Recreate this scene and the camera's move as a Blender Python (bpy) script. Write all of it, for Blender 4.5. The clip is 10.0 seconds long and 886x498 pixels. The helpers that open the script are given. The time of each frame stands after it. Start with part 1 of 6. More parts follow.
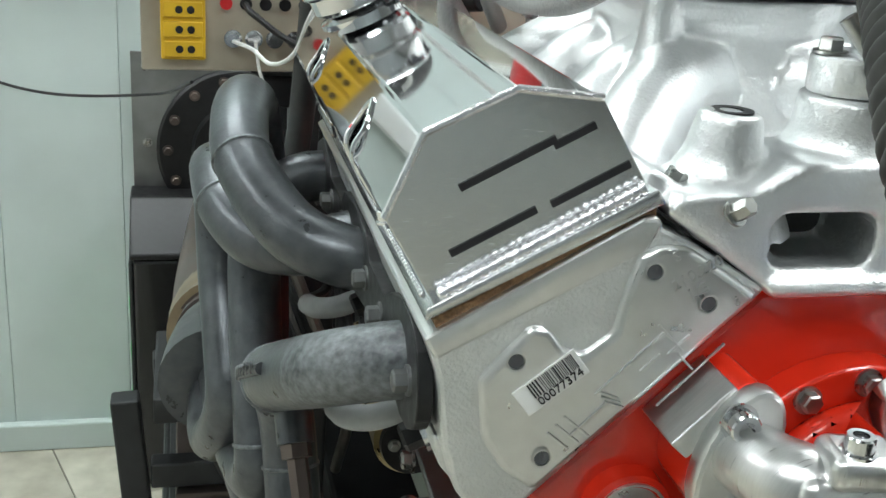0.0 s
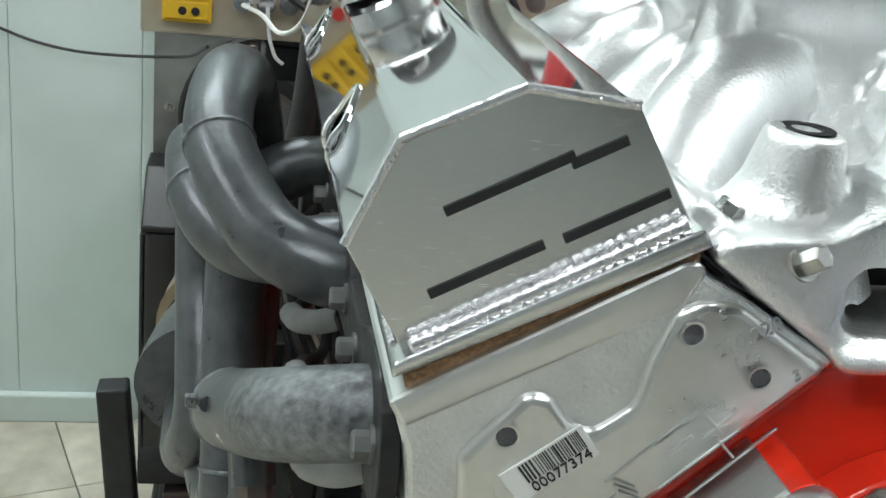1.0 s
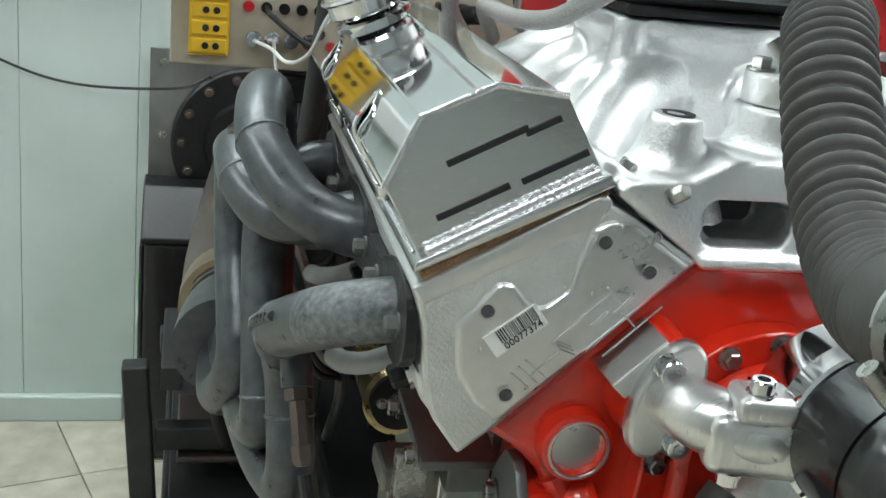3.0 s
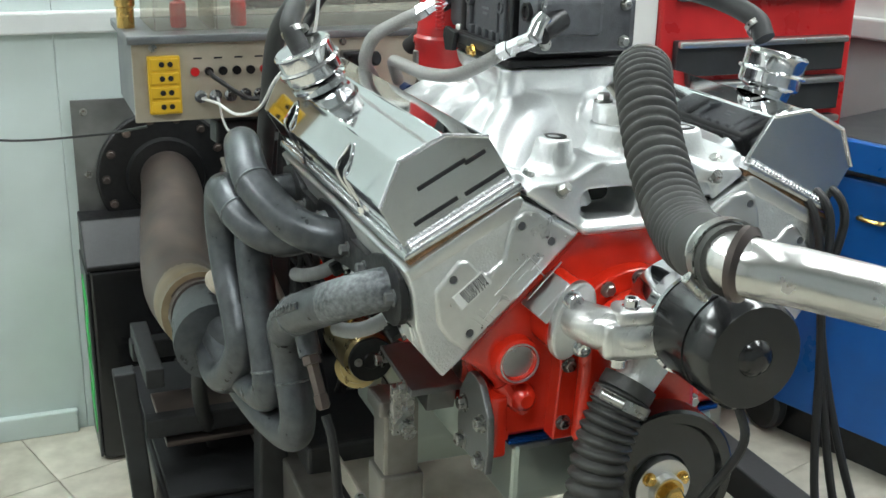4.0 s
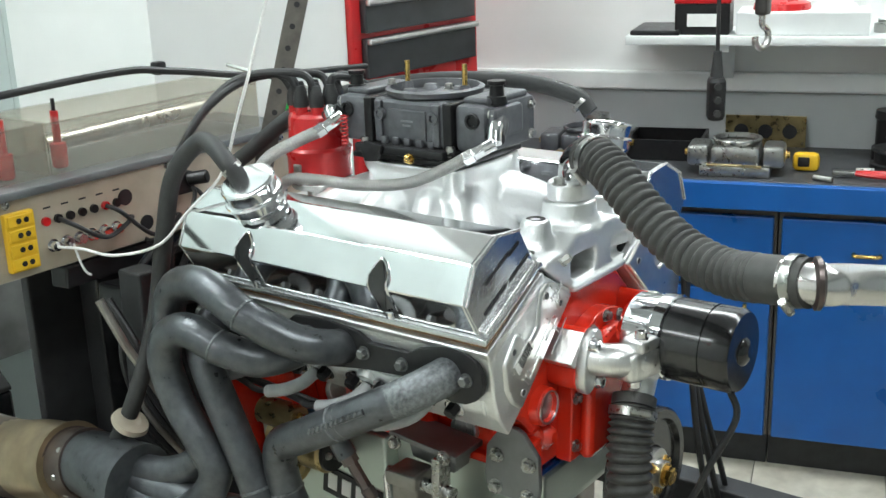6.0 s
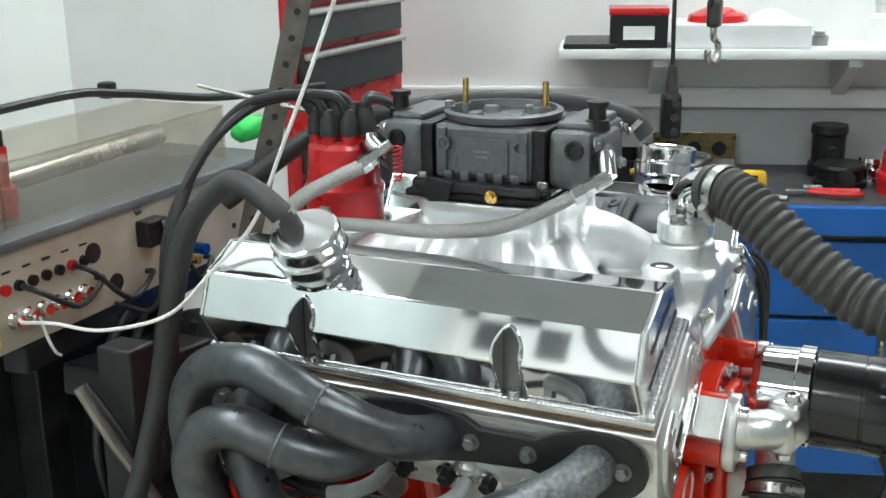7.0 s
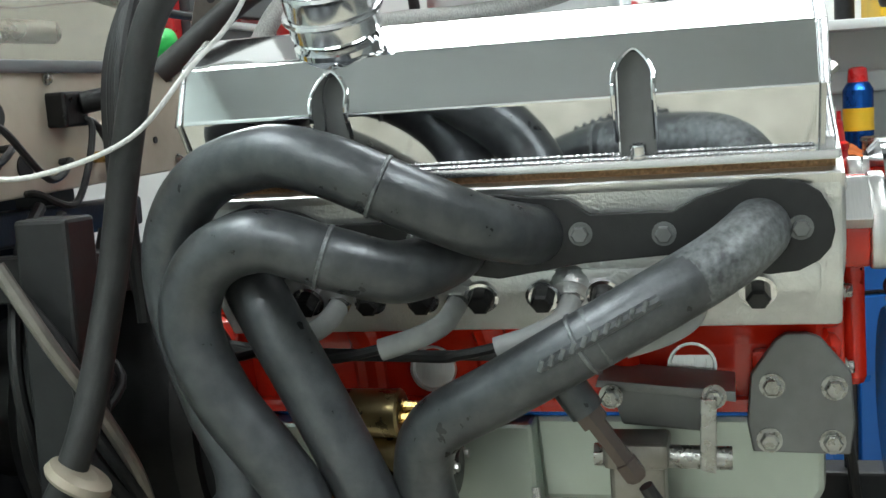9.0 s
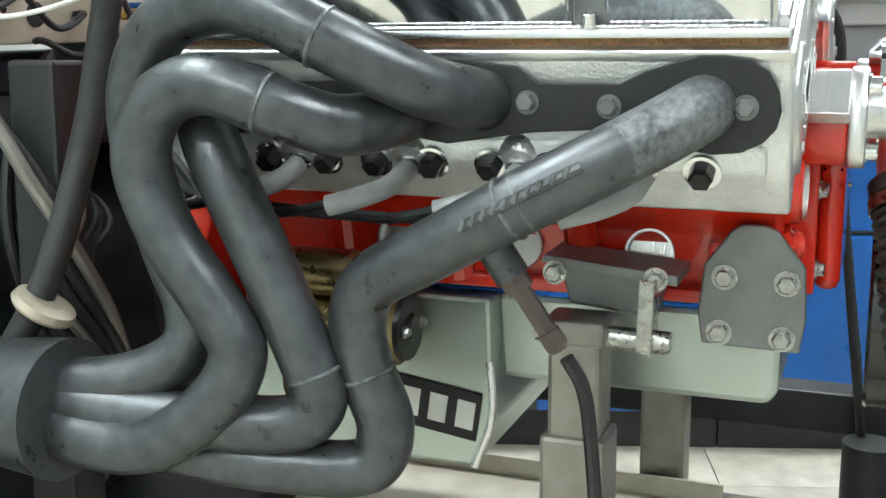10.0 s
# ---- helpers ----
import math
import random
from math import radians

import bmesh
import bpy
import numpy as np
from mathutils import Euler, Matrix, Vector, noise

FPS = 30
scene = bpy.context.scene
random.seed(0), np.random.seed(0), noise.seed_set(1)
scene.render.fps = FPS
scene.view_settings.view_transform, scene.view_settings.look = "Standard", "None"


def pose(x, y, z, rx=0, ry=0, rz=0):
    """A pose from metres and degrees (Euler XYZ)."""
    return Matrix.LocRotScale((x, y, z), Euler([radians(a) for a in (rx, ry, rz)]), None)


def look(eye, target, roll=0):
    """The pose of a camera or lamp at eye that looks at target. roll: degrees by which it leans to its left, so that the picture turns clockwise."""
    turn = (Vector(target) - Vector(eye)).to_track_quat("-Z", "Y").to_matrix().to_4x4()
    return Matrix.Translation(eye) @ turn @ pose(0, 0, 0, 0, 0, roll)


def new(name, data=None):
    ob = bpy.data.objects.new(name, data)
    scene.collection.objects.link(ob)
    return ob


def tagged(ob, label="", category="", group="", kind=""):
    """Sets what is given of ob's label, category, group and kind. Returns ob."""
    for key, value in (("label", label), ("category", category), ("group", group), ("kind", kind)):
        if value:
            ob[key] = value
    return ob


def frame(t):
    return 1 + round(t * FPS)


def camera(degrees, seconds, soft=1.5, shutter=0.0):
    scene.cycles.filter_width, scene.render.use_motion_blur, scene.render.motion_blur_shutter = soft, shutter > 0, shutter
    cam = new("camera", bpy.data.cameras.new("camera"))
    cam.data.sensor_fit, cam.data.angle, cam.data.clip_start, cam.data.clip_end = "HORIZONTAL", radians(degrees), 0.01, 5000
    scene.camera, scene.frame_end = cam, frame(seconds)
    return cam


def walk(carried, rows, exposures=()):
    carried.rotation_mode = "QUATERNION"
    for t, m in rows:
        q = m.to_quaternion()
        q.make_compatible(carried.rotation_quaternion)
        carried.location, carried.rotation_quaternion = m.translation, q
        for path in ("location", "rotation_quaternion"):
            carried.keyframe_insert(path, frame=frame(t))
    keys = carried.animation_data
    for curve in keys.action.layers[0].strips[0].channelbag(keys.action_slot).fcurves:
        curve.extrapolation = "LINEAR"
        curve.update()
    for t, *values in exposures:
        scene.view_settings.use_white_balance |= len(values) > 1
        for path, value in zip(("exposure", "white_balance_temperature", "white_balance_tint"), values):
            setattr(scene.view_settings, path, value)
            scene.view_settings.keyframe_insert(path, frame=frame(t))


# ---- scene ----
cam = camera(42.96, 10.0)
PATH = [
    (0, (-0.368, -0.526, 1.300), (-0.1476, 0.3928, 0.9733), 3.47),
    (0.5, (-0.331, -0.435, 1.289), (-0.1462, 0.4828, 0.9377), 5.92),
    (1, (-0.313, -0.404, 1.284), (-0.1340, 0.5149, 0.9332), 6.33),
    (1.5, (-0.313, -0.406, 1.283), (-0.1226, 0.5091, 0.9285), 7.62),
    (2, (-0.313, -0.444, 1.288), (-0.1278, 0.4727, 0.9351), 7.49),
    (2.2, (-0.327, -0.453, 1.292), (-0.1147, 0.4582, 0.9386), 7.89),
    (3.3, (-0.443, -0.775, 1.336), (-0.2022, 0.1465, 1.0314), 5.07),
    (3.5, (-0.493, -0.861, 1.362), (-0.2159, 0.0493, 1.0542), 4.50),
    (4, (-0.593, -0.960, 1.434), (-0.2406, -0.0813, 1.1128), 1.20),
    (4.5, (-0.752, -0.900, 1.466), (-0.2909, -0.0648, 1.1663), -1.51),
    (5, (-0.942, -0.865, 1.552), (-0.3810, -0.0965, 1.2443), -2.70),
    (5.5, (-1.179, -0.823, 1.566), (-0.4872, -0.1654, 1.2689), -4.20),
    (5.7, (-1.220, -0.774, 1.560), (-0.4904, -0.1562, 1.2671), -3.05),
    (6.8, (-1.182, -0.351, 1.549), (0.481, 0.588, 0.958), -1.5),
    (7, (-1.176, -0.238, 1.530), (0.557, 0.583, 0.962), -0.9),
    (7.5, (-1.136, -0.057, 1.472), (0.714, 0.536, 0.996), -1.9),
    (8, (-1.100, 0.033, 1.363), (0.810, 0.544, 1.064), -3.2),
    (8.5, (-1.073, 0.045, 1.219), (0.852, 0.567, 1.078), -4.5),
    (9, (-1.068, 0.065, 1.143), (-0.1091, 0.3137, 1.0036), -4.06),
    (9.5, (-1.068, 0.042, 1.074), (-0.1148, 0.3014, 0.9176), -2.09),
    (10, (-1.040, -0.067, 1.091), (-0.1261, 0.2879, 0.8917), -0.55),
]
walk(cam, [(t, look(eye, target, roll)) for t, eye, target, roll in PATH],
     [(0, -0.42), (2.2, -0.55), (3.5, -0.42), (4.5, -0.27), (5.5, -0.24), (7.5, -0.6), (8.5, -0.74), (9.0, -0.45), (9.5, 0.12), (10.0, 0.22)])

# ---- world, lights ----
world = bpy.data.worlds.new("world")
scene.world = world
world.use_nodes = True
world.node_tree.nodes["Background"].inputs[0].default_value = (0.8, 0.9, 1.0, 1)
world.node_tree.nodes["Background"].inputs[1].default_value = 0.05
scene.view_settings.exposure = 0.0
FLOOR = 0.20
CEIL = 2.75
LAMP_POWER = 21


def fluorescent(x, y, turn):
    """The light of one unseen ceiling fitting."""
    lamp = bpy.data.lights.new("tube_light", "AREA")
    lamp.shape, lamp.size, lamp.size_y, lamp.energy, lamp.color = "RECTANGLE", 1.2, 0.28, LAMP_POWER, (0.92, 0.99, 1.0)
    ob = new("tube_light", lamp)
    ob.matrix_world = pose(x, y, CEIL - 0.062, 0, 0, turn)


# ---- materials ----
def mat(name, color, rough=0.5, metal=0.0, var=0.08, scale=20.0, bump=0.0, bscale=200.0, rvar=0.1, coat=0.0, stretch=None, dark=None, big=3.0, spots=0.0):
    m = bpy.data.materials.new(name)
    m.use_nodes = True
    nt = m.node_tree
    b = nt.nodes["Principled BSDF"]
    L = nt.links.new
    tc = nt.nodes.new("ShaderNodeTexCoord")
    mp = nt.nodes.new("ShaderNodeMapping")
    L(tc.outputs["Object"], mp.inputs[0])
    if stretch:
        mp.inputs["Scale"].default_value = stretch
    n1 = nt.nodes.new("ShaderNodeTexNoise")
    n1.inputs["Scale"].default_value, n1.inputs["Detail"].default_value = scale, 6
    L(mp.outputs[0], n1.inputs[0])
    n2 = nt.nodes.new("ShaderNodeTexNoise")
    n2.inputs["Scale"].default_value, n2.inputs["Detail"].default_value = big, 3
    L(tc.outputs["Object"], n2.inputs[0])
    mx = nt.nodes.new("ShaderNodeMath")
    mx.operation = "MULTIPLY_ADD"
    L(n1.outputs[0], mx.inputs[0])
    mx.inputs[1].default_value = 0.6
    ad = nt.nodes.new("ShaderNodeMath")
    ad.operation = "MULTIPLY"
    L(n2.outputs[0], ad.inputs[0])
    ad.inputs[1].default_value = 0.4
    L(ad.outputs[0], mx.inputs[2])
    cr = nt.nodes.new("ShaderNodeValToRGB")
    c = Vector(color)
    lo = Vector(dark) if dark else c * (1 - var * 2.2)
    hi = c * (1 + var * 1.5)
    cr.color_ramp.elements[0].position, cr.color_ramp.elements[1].position = 0.3 + spots, 0.7 - spots * 0.3
    cr.color_ramp.elements[0].color = (*lo, 1)
    cr.color_ramp.elements[1].color = (min(hi[0], 1), min(hi[1], 1), min(hi[2], 1), 1)
    L(mx.outputs[0], cr.inputs[0])
    L(cr.outputs[0], b.inputs["Base Color"])
    mr = nt.nodes.new("ShaderNodeMapRange")
    mr.inputs["From Min"].default_value, mr.inputs["From Max"].default_value = 0.3, 0.7
    mr.inputs["To Min"].default_value, mr.inputs["To Max"].default_value = max(0.02, rough - rvar), min(1, rough + rvar)
    L(mx.outputs[0], mr.inputs[0])
    L(mr.outputs[0], b.inputs["Roughness"])
    b.inputs["Metallic"].default_value = metal
    b.inputs["Coat Weight"].default_value = coat
    b.inputs["Coat Roughness"].default_value = 0.08
    if bump:
        n3 = nt.nodes.new("ShaderNodeTexNoise")
        n3.inputs["Scale"].default_value, n3.inputs["Detail"].default_value = bscale, 3
        L(mp.outputs[0], n3.inputs[0])
        bp = nt.nodes.new("ShaderNodeBump")
        bp.inputs["Strength"].default_value, bp.inputs["Distance"].default_value = bump, 0.002
        L(n3.outputs[0], bp.inputs["Height"])
        L(bp.outputs[0], b.inputs["Normal"])
    return m


M = {}
M["polish"] = mat("polished_aluminium", (0.84, 0.85, 0.86), 0.052, 1.0, 0.04, 9, 0.004, 25, 0.022, stretch=(3, 1, 3))
M["endplate"] = mat("brushed_aluminium", (0.66, 0.67, 0.67), 0.24, 1.0, 0.04, 90, 0.04, 160, 0.06, stretch=(1, 30, 30))
M["cast"] = mat("cast_aluminium", (0.78, 0.79, 0.79), 0.42, 1.0, 0.05, 60, 0.45, 420, 0.08)
M["manifold"] = mat("satin_cast_aluminium", (0.86, 0.87, 0.87), 0.42, 1.0, 0.04, 40, 0.32, 380, 0.08)
M["machined"] = mat("machined_aluminium", (0.72, 0.72, 0.71), 0.32, 1.0, 0.05, 30, 0.03, 120, 0.08, stretch=(2, 40, 2))
M["weld"] = mat("weld_bead", (0.86, 0.85, 0.87), 0.18, 1.0, 0.06, 200, 0.2, 600)
M["chrome"] = mat("chrome", (0.80, 0.80, 0.81), 0.13, 1.0, 0.02, 30, 0, 1, 0.03)
M["steel"] = mat("zinc_steel", (0.42, 0.42, 0.40), 0.30, 1.0, 0.08, 120, 0.1, 300)
M["plate"] = mat("grey_steel_plate", (0.20, 0.205, 0.205), 0.45, 0.8, 0.08, 60, 0.08, 200)
M["red"] = mat("orange_red_enamel", (0.66, 0.026, 0.009), 0.24, 0.0, 0.05, 14, 0.25, 45, 0.06, coat=0.6)
M["header"] = mat("header_coating", (0.105, 0.112, 0.12), 0.34, 0.65, 0.18, 70, 0.12, 260, 0.10, big=16, dark=(0.068, 0.072, 0.077))
M["headerworn"] = mat("worn_header_coating", (0.23, 0.245, 0.255), 0.46, 0.5, 0.10, 190, 0.2, 400, 0.1, dark=(0.085, 0.09, 0.095), spots=0.07, big=26)
M["blackmetal"] = mat("black_flange_steel", (0.015, 0.015, 0.016), 0.40, 0.15, 0.2, 80, 0.1, 200)
M["black"] = mat("black_paint", (0.012, 0.012, 0.013), 0.22, 0.0, 0.2, 40, 0.03, 100, 0.06, coat=0.4)
M["rubber"] = mat("black_rubber", (0.030, 0.031, 0.031), 0.55, 0.0, 0.2, 60, 0.1, 250)
M["hose"] = mat("ribbed_grey_rubber", (0.050, 0.050, 0.047), 0.52, 0.0, 0.2, 60, 0.12, 200)
M["carb"] = mat("dark_grey_anodised", (0.125, 0.128, 0.138), 0.42, 0.55, 0.12, 90, 0.25, 500, 0.08)
M["carbblack"] = mat("black_anodised", (0.014, 0.014, 0.015), 0.35, 0.3, 0.2, 90, 0.1, 300)
M["brass"] = mat("brass", (0.72, 0.48, 0.16), 0.25, 1.0, 0.08, 80)
M["cork"] = mat("cork", (0.26, 0.15, 0.075), 0.9, 0.0, 0.35, 400, 0.6, 700, dark=(0.07, 0.035, 0.015))
M["braid"] = mat("braided_steel", (0.46, 0.455, 0.44), 0.34, 1.0, 0.25, 700, 0.9, 700, dark=(0.12, 0.118, 0.11), stretch=(1, 2, 1))
M["redplastic"] = mat("red_plastic", (0.55, 0.012, 0.014), 0.3, 0.0, 0.08, 30, 0.05, 120, coat=0.3)
M["wall"] = mat("painted_panel_wall", (0.60, 0.68, 0.66), 0.5, 0.0, 0.05, 6, 0.05, 60, big=1.2)
M["white"] = mat("white_wall_paint", (0.80, 0.81, 0.79), 0.6, 0.0, 0.03, 5, 0.05, 80, big=1.0)
M["greypaint"] = mat("grey_wall_paint", (0.42, 0.44, 0.44), 0.6, 0.0, 0.05, 6, 0.05, 80, big=1.0)
M["trim"] = mat("white_trim", (0.72, 0.74, 0.73), 0.5, 0.0, 0.04, 12)
M["hidden"] = mat("unseen_wall_grey", (0.42, 0.45, 0.46), 0.6, 0.0, 0.1, 4)
M["ceil"] = mat("unseen_ceiling_grey", (0.36, 0.37, 0.37), 0.8, 0.0, 0.03, 8)
M["tile"] = mat("vinyl_tile", (0.62, 0.59, 0.50), 0.4, 0.0, 0.12, 16, 0.03, 60, 0.12, dark=(0.36, 0.33, 0.26), big=2.2)
M["grout"] = mat("dirty_joint", (0.12, 0.11, 0.09), 0.8)
M["blue"] = mat("blue_cabinet_paint", (0.004, 0.098, 0.37), 0.32, 0.0, 0.08, 10, 0.04, 60)
M["toolred"] = mat("tool_chest_red", (0.52, 0.02, 0.022), 0.3, 0.0, 0.08, 12, 0.02, 60)
M["drawer"] = mat("dark_drawer_front", (0.045, 0.048, 0.05), 0.35, 0.2, 0.15, 20)
M["worktop"] = mat("dark_worktop", (0.05, 0.052, 0.055), 0.45, 0.0, 0.25, 25, 0.1, 100)
M["panel"] = mat("stained_instrument_panel", (0.50, 0.455, 0.37), 0.4, 0.25, 0.10, 14, 0.04, 60, dark=(0.32, 0.27, 0.20), big=5)
M["panelgrey"] = mat("grey_metal_box", (0.20, 0.21, 0.22), 0.45, 0.5, 0.12, 20)
M["sheet"] = mat("galvanised_sheet", (0.27, 0.275, 0.27), 0.42, 0.6, 0.25, 9, 0.05, 40, 0.12, big=4, dark=(0.085, 0.083, 0.078))
M["frame"] = mat("dark_steel_frame", (0.032, 0.033, 0.035), 0.5, 0.25, 0.2, 30, 0.1, 150)
M["postmetal"] = mat("bare_steel_post", (0.30, 0.28, 0.255), 0.42, 0.8, 0.14, 40, 0.08, 150)
M["yellow"] = mat("yellow_plastic", (0.72, 0.44, 0.02), 0.45, 0.0, 0.06, 30)
M["rust"] = mat("heat_tinted_pipe", (0.19, 0.145, 0.122), 0.40, 0.8, 0.2, 10, 0.08, 160, 0.12, dark=(0.082, 0.070, 0.070), big=6)
M["rustgold"] = mat("straw_tinted_pipe", (0.42, 0.33, 0.21), 0.35, 0.85, 0.12, 30, 0.06, 160, dark=(0.26, 0.19, 0.13))
M["pan"] = mat("plated_oil_pan", (0.46, 0.52, 0.48), 0.33, 0.85, 0.08, 10, 0.04, 60, 0.1)
M["cable"] = mat("black_cable", (0.018, 0.018, 0.019), 0.45, 0.0, 0.2, 80)
M["greycable"] = mat("grey_boot", (0.36, 0.37, 0.37), 0.55, 0.0, 0.1, 60)
M["string"] = mat("white_cord", (0.82, 0.82, 0.80), 0.8, 0.0, 0.1, 300, 0.5, 600)
M["paper"] = mat("white_label", (0.82, 0.82, 0.80), 0.5, 0.0, 0.03, 30)
M["banner"] = mat("banner_vinyl", (0.74, 0.80, 0.86), 0.35, 0.0, 0.05, 5, 0.1, 30, 0.1, big=2.0)
M["ink"] = mat("black_ink", (0.012, 0.012, 0.014), 0.5)
M["green"] = mat("green_plastic", (0.03, 0.55, 0.10), 0.35, 0.0, 0.05)
M["orange"] = mat("orange_rag", (0.75, 0.20, 0.05), 0.85, 0.0, 0.1, 60, 0.4, 80)
M["bluefit"] = mat("blue_anodised", (0.01, 0.10, 0.42), 0.25, 0.8, 0.05)
M["bright"] = mat("bright_pipe", (0.70, 0.69, 0.67), 0.28, 0.95, 0.07, 14, 0.05, 80, 0.1, big=6)
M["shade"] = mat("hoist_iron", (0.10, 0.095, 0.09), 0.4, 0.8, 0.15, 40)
M["gold"] = mat("gold_zinc_plate", (0.36, 0.28, 0.14), 0.30, 0.95, 0.12, 60, 0.08, 200)
M["strap"] = mat("drilled_iron_strap", (0.16, 0.145, 0.13), 0.45, 0.7, 0.2, 50, 0.1, 150)


def clear_plastic():
    m = bpy.data.materials.new("clear_tinted_plastic")
    m.use_nodes = True
    nt = m.node_tree
    b = nt.nodes["Principled BSDF"]
    b.inputs["Base Color"].default_value = (0.62, 0.60, 0.55, 1)
    b.inputs["Roughness"].default_value = 0.12
    tr = nt.nodes.new("ShaderNodeBsdfTransparent")
    tr.inputs[0].default_value = (0.90, 0.885, 0.85, 1)
    mx = nt.nodes.new("ShaderNodeMixShader")
    n = nt.nodes.new("ShaderNodeTexNoise")
    n.inputs["Scale"].default_value = 9
    mr = nt.nodes.new("ShaderNodeMapRange")
    mr.inputs["To Min"].default_value, mr.inputs["To Max"].default_value = 0.06, 0.22
    nt.links.new(n.outputs[0], mr.inputs[0])
    nt.links.new(mr.outputs[0], mx.inputs[0])
    nt.links.new(tr.outputs[0], mx.inputs[1])
    nt.links.new(b.outputs[0], mx.inputs[2])
    nt.links.new(mx.outputs[0], nt.nodes["Material Output"].inputs[0])
    return m


M["clear"] = clear_plastic()
M["glow"] = bpy.data.materials.new("fluorescent_tube")
M["glow"].use_nodes = True
M["glow"].node_tree.nodes["Principled BSDF"].inputs["Emission Color"].default_value = (0.92, 0.99, 1.0, 1)
M["glow"].node_tree.nodes["Principled BSDF"].inputs["Emission Strength"].default_value = 24


# ---- mesh helpers ----
def mesh_of(name, bm, material, smooth=True, angle=35):
    bmesh.ops.recalc_face_normals(bm, faces=bm.faces)
    if smooth:
        for f in bm.faces:
            f.smooth = True
        lim = radians(angle)
        for e in bm.edges:
            if len(e.link_faces) == 2:
                turn = e.calc_face_angle(0)
                a, b = e.link_faces[0].calc_area(), e.link_faces[1].calc_area()
                if turn > lim or (turn > 0.12 and max(a, b) > 7 * min(a, b)):
                    e.smooth = False
    me = bpy.data.meshes.new(name)
    bm.to_mesh(me)
    bm.free()
    me.materials.append(M[material] if isinstance(material, str) else material)
    return me


def thing(name, loc, label, category, group="", kind=""):
    ob = new(name)
    ob.empty_display_size = 0.05
    ob.location = loc
    ob["base"] = list(loc)
    return tagged(ob, label, category, group, kind)


def part(name, bm, material, parent=None, label="", smooth=True, angle=35):
    ob = new(name, mesh_of(name, bm, material, smooth, angle))
    if parent is not None:
        ob.parent = parent
        if parent.type == "EMPTY":
            ob.matrix_parent_inverse = Matrix.Translation(-parent.location)
    if label:
        tagged(ob, label)
    return ob


def solo(name, bm, material, label, category, group="", kind="", angle=35):
    return tagged(part(name, bm, material, None, "", True, angle), label, category, group, kind)


def box(c, s, rot=(0, 0, 0), bevel=0.0, bm=None, seg=2):
    out = bm or bmesh.new()
    b = bmesh.new()
    bmesh.ops.create_cube(b, size=1)
    bmesh.ops.scale(b, vec=s, verts=b.verts)
    if bevel:
        bmesh.ops.bevel(b, geom=b.edges[:], offset=bevel, segments=seg, affect="EDGES", profile=0.5)
    bmesh.ops.transform(b, matrix=pose(*c, *rot), verts=b.verts)
    return join(out, b)


def join(out, b):
    me = bpy.data.meshes.new("tmp")
    b.to_mesh(me)
    b.free()
    out.from_mesh(me)
    bpy.data.meshes.remove(me)
    return out


def lathe(p0, p1, prof, seg=32, bm=None, cap=True):
    """prof: (distance along p0->p1 in metres, radius)."""
    out = bm or bmesh.new()
    a = (Vector(p1) - Vector(p0)).normalized()
    q = a.to_track_quat("Z", "Y").to_matrix()
    rings = []
    for d, r in prof:
        rings.append([out.verts.new(Vector(p0) + a * d + q @ Vector((r * math.cos(k * 2 * math.pi / seg), r * math.sin(k * 2 * math.pi / seg), 0))) for k in range(seg)])
    for u, v in zip(rings, rings[1:]):
        for k in range(seg):
            out.faces.new((u[k], u[(k + 1) % seg], v[(k + 1) % seg], v[k]))
    if cap:
        out.faces.new(rings[0])
        out.faces.new(rings[-1])
    return out


def cyl(p0, p1, r, r2=None, seg=24, bm=None, chamfer=0.0):
    h = (Vector(p1) - Vector(p0)).length
    r2 = r if r2 is None else r2
    c = min(chamfer, h / 3, r / 2)
    prof = [(0, r - c), (c, r), (h - c, r2), (h, r2 - c)] if c else [(0, r), (h, r2)]
    return lathe(p0, p1, prof, seg, bm)


def spline(pts, n=10):
    p = [Vector(q) for q in pts]
    p = [p[0] * 2 - p[1]] + p + [p[-1] * 2 - p[-2]]
    out = []
    for i in range(1, len(p) - 2):
        for k in range(n):
            t = k / n
            a, b, c, d = p[i - 1], p[i], p[i + 1], p[i + 2]
            out.append(0.5 * ((2 * b) + (c - a) * t + (2 * a - 5 * b + 4 * c - d) * t * t + (3 * b - a - 3 * c + d) * t ** 3))
    out.append(p[-2])
    return out


def tube(pts, r, seg=16, n=8, bm=None, rad=None, curve=True, cap=True):
    out = bm or bmesh.new()
    q = spline(pts, n) if curve else [Vector(v) for v in pts]
    up = None
    rings = []
    for i, p in enumerate(q):
        t = (q[min(i + 1, len(q) - 1)] - q[max(i - 1, 0)]).normalized()
        if up is None:
            up = t.orthogonal().normalized()
        up = (up - t * up.dot(t)).normalized()
        sd = t.cross(up)
        rr = rad(i / (len(q) - 1)) if rad else r
        rings.append([out.verts.new(p + (up * math.cos(k * 2 * math.pi / seg) + sd * math.sin(k * 2 * math.pi / seg)) * rr) for k in range(seg)])
    for u, v in zip(rings, rings[1:]):
        for k in range(seg):
            out.faces.new((u[k], u[(k + 1) % seg], v[(k + 1) % seg], v[k]))
    if cap:
        out.faces.new(rings[0])
        out.faces.new(rings[-1])
    return out


